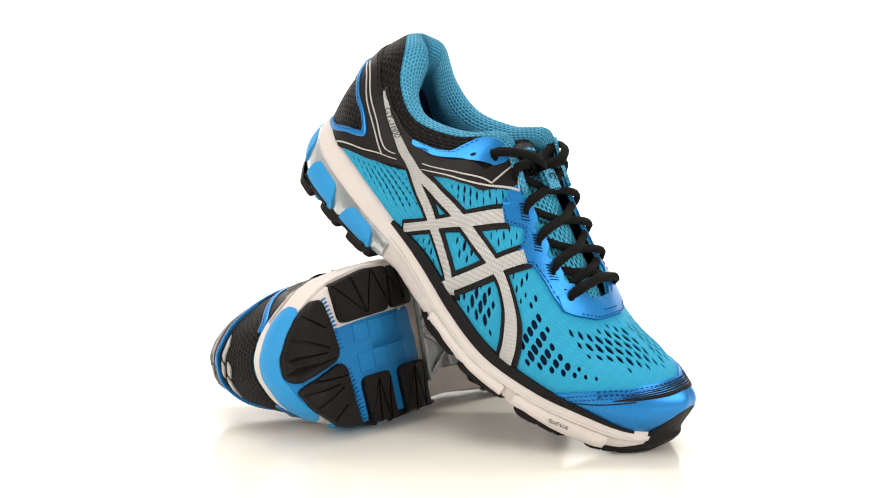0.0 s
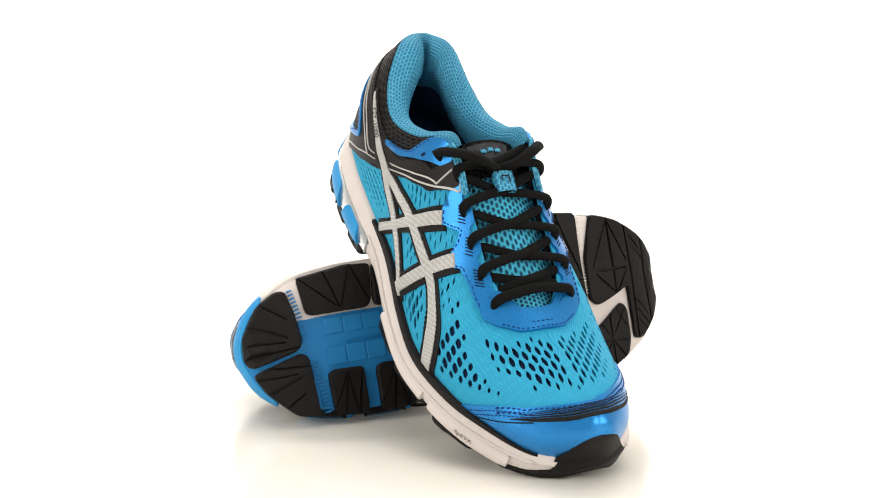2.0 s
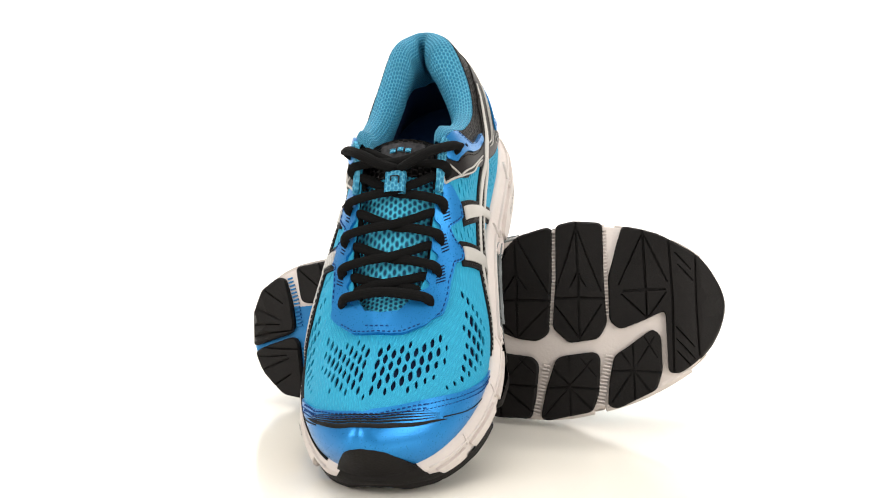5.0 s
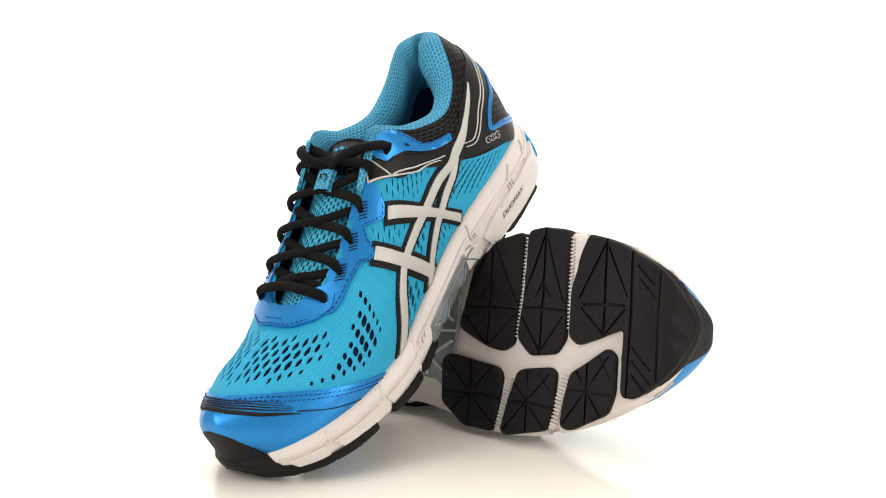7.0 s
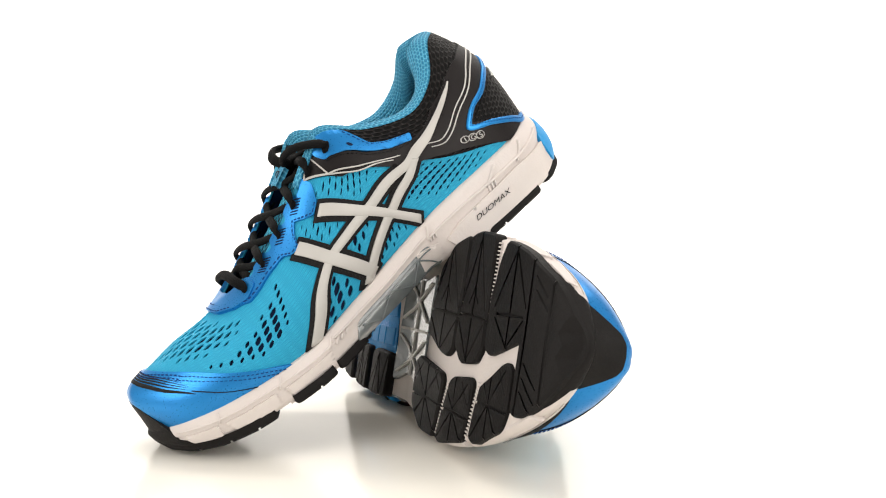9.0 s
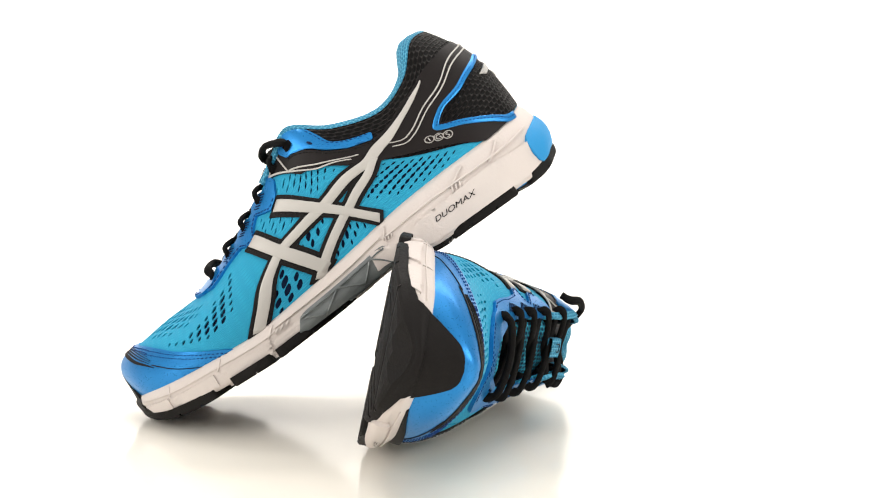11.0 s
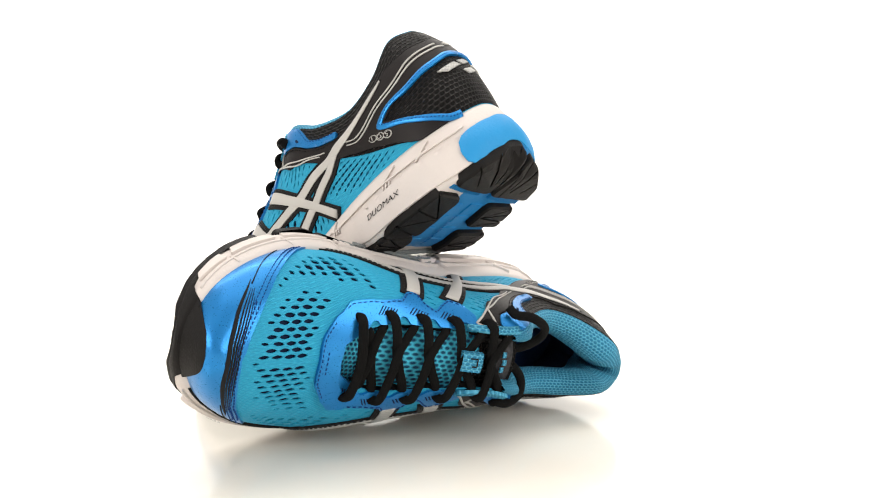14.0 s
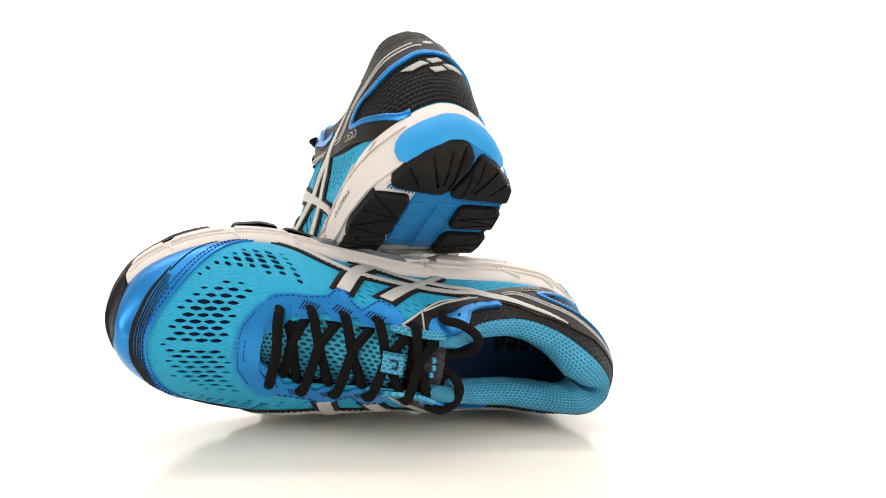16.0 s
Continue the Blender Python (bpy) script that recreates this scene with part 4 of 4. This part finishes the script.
def build_collar(shoe):
    """Padded collar: over the top edge and down inside."""
    n = 96
    s = np.linspace(.53, 1.47, n)
    v, o = stations(s), outward(s)
    full = np.interp(np.abs(s - 1), [0, .03, .07, .13, .25, .38, .47], [.55, .66, .98, 1.10, .84, .58, .25])[:, None]
    sect = [(.0014, -.0040), (.0009, -.001), (-.0008, .0016), (-.0045, .0034), (-.0095, .0036), (-.0140, .0012), (-.0168, -.0050), (-.0176, -.013), (-.0165, -.023), (-.0125, -.035), (-.0085, -.052)]
    # mesh lining cut short: the navy wall below stands in for shade inside
    deep = np.interp(np.abs(s - 1), [0, .06, .15, .3, .47], [.56, .60, .50, .40, .36])
    rows = []
    for out, dz in sect:
        rows.append(np.column_stack([v[:, 3:5] + o * out * (full if out < 0 else 1.0), v[:, 5] + (dz if dz > -.006 else -.006 + (dz + .006) * deep)]))
    ring = np.stack(rows, 1)
    d = np.concatenate([[0], np.cumsum(np.hypot(*np.diff(np.array(sect), axis=0).T))])
    uv = np.stack([np.repeat(s * SU, len(sect)), np.tile(d, n)], 1)
    part("collar_lining", ring.reshape(-1, 3), [f[::-1] for f in grid_faces(n, len(sect))], M_COLLAR, shoe, "padded light blue mesh collar lining", uv)
    wall = np.stack([rows[-2], rows[-1] * .5 + rows[-2] * .5 + (0, 0, -.001), rows[-1] + (0, 0, -.004), np.column_stack([v[:, :2] - o * .012, v[:, 2] * 0 + .040])], 1)
    wall[:, :2, :2] += o[:, None] * .0012
    part("inner_wall", wall.reshape(-1, 3), [f[::-1] for f in grid_faces(n, 4)], M_UNDER, shoe, "dark navy inner wall, set high to stand in for shade", np.tile(uv[:1], (n * 4, 1)))
    edge = np.array([stations(s)[:2] - outward(s) * .0095 for s in np.arange(80) * 2 / 80])
    v2, tris = fill(edge, .008)
    z = np.interp(v2[:, 0], [0, .06, .12, .18, .25, .3], [.046, .044, .042, .033, .028, .034])
    def mark(at, size):
        bar = rounded([(at[0] - size[0] / 2, at[1] - size[1] / 2), (at[0] + size[0] / 2, at[1] - size[1] / 2), (at[0] + size[0] / 2, at[1] + size[1] / 2), (at[0] - size[0] / 2, at[1] + size[1] / 2)], .002)
        low = np.column_stack([bar, np.interp(bar[:, 0], [0, .06, .12], [.0463, .0443, .0423])])
        n = len(bar)
        part("insole_mark", np.vstack([low, low + (0, 0, .0004)]), [tuple(range(n, 2 * n))] + [(i, (i + 1) % n, (i + 1) % n + n, i + n) for i in range(n)], M_EDGE, shoe, "plain black printed bar on the insole")

    for k in range(4):
        mark((.040 + .0085 * k, .004), (.0062, .011))
    part("insole", np.column_stack([v2, z]), [tuple(t) if np.cross(v2[t[1]] - v2[t[0]], v2[t[2]] - v2[t[0]]) > 0 else tuple(t[::-1]) for t in tris], M_INSOLE, shoe, "dark blue fabric insole", v2)


TONGUE = np.array([(.236, .0520), (.215, .0582), (.200, .0632), (.168, .0778), (.145, .0895), (.130, .0960), (.121, .1005)])


def tongue_point(t, y, lift=0.0):
    """Top of the tongue at t (0 front, 1 top) and y across."""
    k = np.asarray(t, float) * (len(TONGUE) - 1)
    x, z = np.interp(k, np.arange(len(TONGUE)), TONGUE[:, 0]), np.interp(k, np.arange(len(TONGUE)), TONGUE[:, 1])
    y = np.asarray(y, float)
    return np.stack([x + lift * .35, y + (.0035 if SIDE > 0 else .0090) + 0 * x, z + lift * .94 - .0075 * (y / .022) ** 2], -1)


EYESTAY_FRONT = [(.2060, -.0265), (.2145, -.0272), (.2205, -.0220), (.2285, -.0120), (.2302, -.0050), (.2308, .0020), (.2304, .0090), (.2290, .0150), (.2215, .0250), (.2125, .0310), (.2040, .0300),
                 (.2040, .0215), (.2120, .0205), (.2165, .0150), (.2182, .0025), (.2165, -.0100), (.2120, -.0150), (.2060, -.0170)]


def build_tongue(shoe):
    def piece(name, t0, t1, half, lift, mat, label, n=24, m=13, round_top=0.0):
        t = np.linspace(t0, t1, n)
        rows = []
        for i, ti in enumerate(t):
            w = half * (1 - round_top * max(0, (i - n * .7) / (n * .3)) ** 2)
            y = np.linspace(-w, w, m)
            rows.append(tongue_point(ti + 0 * y, y, lift))
        top = np.stack(rows)
        low = top - np.array([.35, 0, .94]) * .003
        v = np.vstack([top.reshape(-1, 3), low.reshape(-1, 3)])
        g = grid_faces(n, m)
        k = n * m
        f = [x[::-1] for x in g] + [tuple(i + k for i in x) for x in g]
        for i in range(n - 1):
            f += [(i * m, (i + 1) * m, (i + 1) * m + k, i * m + k), ((i + 1) * m - 1, (i + 1) * m - 1 + k, (i + 2) * m - 1 + k, (i + 2) * m - 1)]
        a = (n - 1) * m
        for i in range(m - 1):
            f.append((a + i, a + i + 1, a + i + 1 + k, a + i + k))
        uv = np.stack([np.repeat(t * .14, m), np.tile(np.linspace(-half, half, m), n)], 1)
        return part(name, v, f, mat, shoe, label, np.vstack([uv, uv]))

    piece("tongue", 0.0, .72, .024, 0.0, M_TONGUE, "light blue open mesh tongue")
    sheet("eyestay_front", [(x / SU, y / HU) for x, y in EYESTAY_FRONT], .0023, .0022, M_BLUE, shoe, "shiny blue film cap at the front of the lacing", .0025, (), .0015, on_vamp)
    piece("tongue_top", .70, 1.0, .025, .0008, M_HEELMESH, "black padded tongue top", round_top=.35)
    piece("tongue_label", .80, .96, .0125, .0016, M_LABEL, "grey scale-patterned label on the tongue top")
    for k in range(3):
        y0 = -.0062 + .0044 * k
        tube("label_mark", [tongue_point(.86 + .01 * (k % 2), y0 + d, .0036) for d in (0, .0016, .0032)], .0030, .0008, M_COLLAR, shoe, "short light blue bar on the tongue label", 6)
    piece("lace_loop", .60, .685, .0056, .0096, M_COLLAR, "small cyan lace loop on the tongue")
    bar = np.array([(-.0022, -.2), (-.0022, .1), (.0024, .1), (.0024, -.35)])
    for i in range(3):
        q0, q1 = bar[i], bar[i + 1]
        line = [tongue_point(.65 + .06 * (a[1]), a[0], .0102) for a in (q0, (q0 + q1) / 2, q1)]
        tube("loop_mark", line, .0008, .0005, M_EDGE, shoe, "thin black mark on the lace loop", 6)


ROWS = (.336, .371, .408, .446, .488, .535)


def build_laces(shoe):
    def eye(side, i, h, lift):
        s = ROWS[i] if side < 0 else 2 - ROWS[i]
        return upper(s, h, lift)

    def strand(points, wide=.0062, high=.0040):
        tube("lace", points, wide, high, M_LACE, shoe, "black woven lace")

    a, b = eye(-1, 0, .90, .004), eye(1, 0, .90, .004)
    mid = (eye(-1, 0, 1, .004) + eye(1, 0, 1, .004)) / 2
    strand([a - (0, 0, .004), a, eye(-1, 0, .97, .0062), mid + (0, 0, .0035), eye(1, 0, .97, .0062), b, b - (0, 0, .004)], .0058, .0040)
    rng = random.Random(9)

    def level(side, row, h, lift):
        s = np.interp(row, np.arange(len(ROWS)), ROWS)
        return upper(s if side < 0 else 2 - s, h, lift)

    for i in range(0, 5):
        for side in (-1, 1):
            if i:
                start = [level(side, i - .05, .915, -.002), level(side, i, .945 + rng.uniform(-.012, .012), .0032), level(side, i + .12, .985, .0042)]
            else:
                start = [level(side, .25, .99, -.007), level(side, .30, 1.0, -.001)]
            under = level(-side, i + .82, 1.0, -.0004)
            x = start[-1][0] * .5 + under[0] * .5
            t = np.interp(x, TONGUE[::-1, 0], np.linspace(1, 0, len(TONGUE)))
            c = tongue_point(t, 0, .0034 if side > 0 else .0060)
            strand(start + [(start[-1] * .5 + c * .5) + (0, 0, .0010), c, (under * .5 + c * .5), under, under - (-.004, 0, .006)], .0056, .0032)
    # slack ends: loops that leave the top holes and run back under the tabs
    for side in (-1, 1):
        out = upper(.548 if side < 0 else 1.452, .86, .004)
        if SIDE < 0:    # the lying shoe's slack hangs in open loops over the collar
            g = np.array([(0, side * .003, -.003), (0, side * .001, .003), (-.007, side * .001, .009), (-.016, -side * .004, .012), (-.019, -side * .012, .008), (-.012, -side * .019, .002), (.002, -side * .022, -.004)])
            strand(list(out + (g if side > 0 else g * (.75, 1.0, .55) + (0, .003, 0))), .0054, .0040)
            continue
        strand([out - (0, side * .004, .002), out + (0, 0, .002), out + (.005, -side * .004, .006), out + (.013, -side * .013, .009), out + (.018, -side * .024, .006), out + (.014, -side * .034, -.002)])


def build_sole_sides(shoe):
    K = .03 / HU
    def pod(name, s0, s1, k0, k1, lift, mat, label, corner=.003, tilt=0.0, taper=0.0):
        def swell(s, h, l):
            k = np.clip((np.asarray(h) / K - k0) / (k1 - k0), 0, 1)
            return flank(s, h, np.where(np.asarray(l) < lift - .001, l, lift * np.interp(k, [0, .15, .5, .85, 1], [.15, .55, 1, .9, .6])))
        sheet(name, [(s0 + taper * .4, k0 * K), (s0 + tilt, k1 * K), (s1 + tilt, k1 * K), (s1 - taper, k0 * K)], lift, .005, mat, shoe, label, .003, (), corner, swell)
    pod("gel_insert", .575, .99, .40, 1.0, .0018, M_GEL, "translucent grey gel insert in the heel")
    for s0, s1 in ((.612, .702), (.716, .808)):
        pod("crash_pod", s0, s1, .46, 1.0, .0038, M_FOAMBLUE, "blue foam crash pod on the outer heel", .0055, tilt=-.008, taper=.022)
    for s0, s1 in ((.620, .694), (.724, .800)):
        pod("pod_tread", s0, s1, .86, 1.02, .0046, M_RUBBER, "black rubber tip under a crash pod", .002)
    pod("heel_crash_pad", .828, 1.165, .40, 1.0, .0034, M_FOAMBLUE, "blue foam crash pad round the back of the heel", .011)
    pod("gel_insert", 1.445, 1.605, .44, 1.0, .0016, M_GEL, "translucent grey arch support", .004, taper=.012)
    for a, b in (((1.455, .95), (1.490, .52)), ((1.490, .52), (1.515, .95)), ((1.515, .95), (1.545, .52)), ((1.545, .52), (1.570, .95)), ((1.570, .95), (1.590, .60)), ((1.455, .52), (1.595, .54))):
        band("arch_rib", [(a[0], a[1] * K), ((a[0] + b[0]) / 2, (a[1] + b[1]) / 2 * K), (b[0], b[1] * K)], .0012, .0026, .0014, M_GEL, shoe, "clear raised rib of the arch support", flank)
    # inner side: long raised facets and short ribs
    for poly in ([(1.16, .50), (1.15, .93), (1.40, .93), (1.415, .60), (1.37, .44), (1.24, .40)], [(1.43, .55), (1.44, .92), (1.49, .92), (1.485, .42)],
                 [(1.63, .45), (1.635, .90), (1.70, .88), (1.705, .50)], [(1.72, .46), (1.722, .88), (1.79, .86), (1.80, .50)], [(1.81, .46), (1.812, .84), (1.86, .80), (1.87, .50)]):
        sheet("midsole_facet", [(s, k * K) for s, k in poly], .0019 if poly[0][0] < 1.6 else .0011, .0030, M_WHITE, shoe, "", .0022, (), .0012, flank)
    for line in ([(1.14, .30), (1.25, .30), (1.36, .27), (1.44, .32)], [(1.45, .26), (1.55, .30), (1.62, .24)], [(1.62, .34), (1.70, .32), (1.79, .34), (1.88, .30)], [(1.27, .12), (1.30, .30)], [(1.43, .10), (1.445, .36)],
                 [(1.62, .10), (1.63, .40)], [(1.70, .12), (1.712, .44)], [(1.80, .14), (1.805, .44)], [(1.205, .14), (1.235, .36)]):
        band("midsole_ridge", [(s, k * K) for s, k in line], .0011, .0015 if line[0][0] < 1.5 else .0007, .0018, M_WHITE, shoe, "", flank)
    for s0 in (1.285, 1.292, 1.299, 1.425, 1.432, 1.439, 1.604, 1.611, 1.618):
        band("midsole_rib", [(s0, .31 * K), (s0 + .004, .43 * K)], .0010, .0013, .0012, M_WHITE, shoe, "", flank)
    # outer forefoot pods
    for s0, s1 in ((.16, .30), (.315, .44)):
        pod("midsole_pod", s0, s1, .42, 1.0, .0028, M_WHITE, "off-white foam forefoot pod", .003)
    for s0, s1 in ((.12, .58),):
        band("midsole_edge", [(s0, .34 * K), ((s0 + s1) / 2, .36 * K), (s1, .30 * K)], .0016, .0012, .001, M_WHITE, shoe, "", flank)


def lettering(name, text, size, at, along, up, lift, mat, parent, place, label, slant=0.0):
    """Flat letters laid on a surface; at, along and up in the sheet's metres."""
    cu = bpy.data.curves.new("letters", "FONT")
    cu.body, cu.size, cu.align_x, cu.shear = text, size, "CENTER", slant
    ob = new("letters", cu)
    me = ob.to_mesh()
    v = np.array([tuple(x.co) for x in me.vertices])
    faces = [tuple(p.vertices) for p in me.polygons]
    ob.to_mesh_clear()
    bpy.data.objects.remove(ob)
    q = np.array(at) + v[:, :1] * SIDE * np.array(along) + v[:, 1:2] * np.array(up)
    pts = place(q[:, 0] / SU, q[:, 1] / HU, lift)
    f = faces if SIDE > 0 else [x[::-1] for x in faces]
    return part(name, pts, f, mat, parent, label, q)


def build_words(shoe):
    lettering("printed_word", "DUOMAX", .0038, (1.314 * SU, .66 * .03), (-1.55, .02), (-.2, -1.05), .0023, M_SADDLE, shoe, flank, "thin black printed word on the midsole", .2)
    lettering("printed_word", "GT-1000", .0050, (.737 * SU + .0003, .806 * HU - .0031), (-1.12, -.33), (-.17, 1.67), .0021, M_SADDLE, shoe, upper, "small dark printed word on a stripe", .2)
    lettering("printed_word", "SpEVA", .0056, (.232 * SU, .68 * .03), (-.74, .0), (0, -1.2), .0030, M_SADDLE, shoe, flank, "small dark printed word on the forefoot pod", .1)
    lettering("moulded_word", "GUIDANCE LINE", .0050, (.078, -.0002), (1, 0), (0, -1), .0016, M_BLUE, shoe, lambda s, h, l: np.stack([s * SU, h * HU, ground(s * SU) + l + .0018], -1), "moulded word along the blue heel plate")
    for k, ch in enumerate("IGS"):
        s, h = 1.273 - .0108 * k, .385 - .050 * k
        ring = [(s + .0074 * math.cos(a), h + .047 * math.sin(a)) for a in np.arange(14) * math.pi / 7]
        disc = sheet("round_badge", ring, .0019, .0005, M_PALE, shoe, "pale ringed round badge with a letter", .003)
        sheet("badge_face", [(s + .0060 * math.cos(a), h + .038 * math.sin(a)) for a in np.arange(14) * math.pi / 7], .0022, .0003, M_SADDLE, disc, "", .003)
        lettering("badge_letter", ch, .0045, (s * SU + .0006, h * HU - .0022), (-.92, -.5), (-.3, 1.45), .0026, M_PALE, disc, upper, "")


def build_seams(shoe):
    for line in (OUTER_STAY[2:17], INNER_STAY[2:17]):
        inner = [(s, h + .020) for s, h in line]
        stitches("stitching", inner, .0021, M_THREAD, shoe, "row of dark blue stitches")
    for k, s0 in enumerate(ROWS[:4]):       # ribbed print round the eyelets
        for flip in (False, True):
            line = [(s0 - .013, .885), (s0 + .010, .930)]
            stitches("ribbed_print", [(2 - s, h) for s, h in line] if flip else line, .0019, M_UNDER, shoe, "thin dark ribbed print on the eyestay", pitch=.0013, long=.0006, wide=.0062)
    front = np.array(EYESTAY_FRONT)
    mid = np.array([.2215, .002])
    for k, run in ((.90, slice(2, 9)), (.55, slice(3, 8))):
        stitches("stitching", (mid + (front[run] - mid) * (k, k * 1.02)) / (SU, HU), .0027, M_THREAD, shoe, "row of dark blue stitches", on_vamp)
    arc = np.array([(.2564, -.0357), (.2679, -.0247), (.2752, -.012), (.2780, -.003), (.2787, .004), (.2777, .011), (.2725, .020), (.2636, .0324)])
    for row in (.012, .024):
        stitches("stitching", (arc + (row * .16, 0)) / (SU, HU), .0017, M_THREAD, shoe, "row of dark blue stitches", on_vamp)
        for line in (TOE_SIDE[:4], TOE_INSIDE[-4:]):
            stitches("stitching", [(s - row if s > 0 else s + row, h) for s, h in line], .0017, M_THREAD, shoe, "row of dark blue stitches")
    for line in (INNER_V, OUTER_V):
        stitches("stitching", line, .00235, M_THREAD, shoe, "row of dark blue stitches")
    for tab in (INNER_TAB, OUTER_TAB):
        stitches("stitching", [(s + (.006 if s > 1 else -.006), h - .012) for s, h in tab[2:7]], .0027, M_THREAD, shoe, "row of dark blue stitches")
    for saddle in (INNER_SADDLE[3:9], OUTER_SADDLE[-11:-4]):
        stitches("stitching", [(s, h - .03) for s, h in saddle], .0018, M_HEELMESH, shoe, "row of black stitches")
    for lines in (OUTER_STRIPES, INNER_STRIPES):
        for line, widths in lines:
            p = np.array(line) * (SU, HU)
            t = np.gradient(p, axis=0)
            t /= np.linalg.norm(t, axis=1, keepdims=True)
            for side in (-1, 1):
                q = p + np.stack([-t[:, 1], t[:, 0]], 1) * (side * (np.array(widths) * .45 + .0014))[:, None]
                stitches("stitching", q / (SU, HU), .0016, M_SADDLE, shoe, "row of black stitches")


EXTRAS += [build_collar, build_tongue, build_overlays, build_stripes, build_laces, build_sole_sides, build_words, build_seams]
# ---- place ----
def place():
    """A round white table top on a white paper sweep that rises behind it and closes over and round the camera."""
    n = 120
    ring = [(.575, -.014), (.579, -.011), (.580, -.004), (.578, .0005), (.572, .0022), (.40, .0022), (.2, .0022)]
    v = [(r * math.cos(a), r * math.sin(a) - .03, z) for a in np.arange(n) * 2 * math.pi / n for r, z in ring]
    faces = [x[::-1] for x in grid_faces(n, len(ring), True)] + [tuple(i * len(ring) + len(ring) - 1 for i in range(n))]
    tagged(new("table_top", mesh_of("table_top", v, faces, M_FLOOR)), "round glossy white acrylic table top", "table top", kind="structure")
    xs = np.linspace(-3, 3, 31)
    prof = [(-3.0, 0.0), (-1.0, 0.0), (0.6, 0.0), (0.9, 0.004), (1.2, .03), (1.5, .12), (1.75, .30), (1.9, .6), (1.95, 1.0), (1.95, 3.0)]
    v = [(x, y, z - .0145) for x in xs for y, z in prof]
    tagged(new("backdrop", mesh_of("backdrop", v, [x[::-1] for x in grid_faces(31, len(prof))], M_PAPER)), "seamless white paper backdrop sweep", "backdrop", kind="structure")


def centre_mark():
    """The flat painted cap of the turning spindle, flush in the table top."""
    n = 28
    ring = [(.0125, .0022), (.0120, .0027), (.010, .0030), (.004, .0031)]
    v = [(r * math.cos(a) * (1 + .06 * math.sin(3 * a)), r * math.sin(a) + .017, z) for a in np.arange(n) * 2 * math.pi / n for r, z in ring]
    faces = [x[::-1] for x in grid_faces(n, 4, True)] + [tuple(i * 4 + 3 for i in range(n))]
    tagged(new("spindle_cap", mesh_of("spindle_cap", v, faces, M_RUST)), "flat dark red-brown cap on the white table top", "spindle cap")


place()
centre_mark()
right_shoe = running_shoe("running_shoe", 1.0, "cyan and black running shoe propped heel-up on its fellow")
left_shoe = running_shoe("running_shoe", -1.0, "cyan and black running shoe lying on its outer side")


def motions():
    for thing, rest in ((right_shoe, STAND), (left_shoe, LYING)):
        walk(thing, [(t, pose(0, 0, 0, 0, 0, SPIN * t) @ rest) for t in np.arange(0, 16.01, 1.0)])


motions()
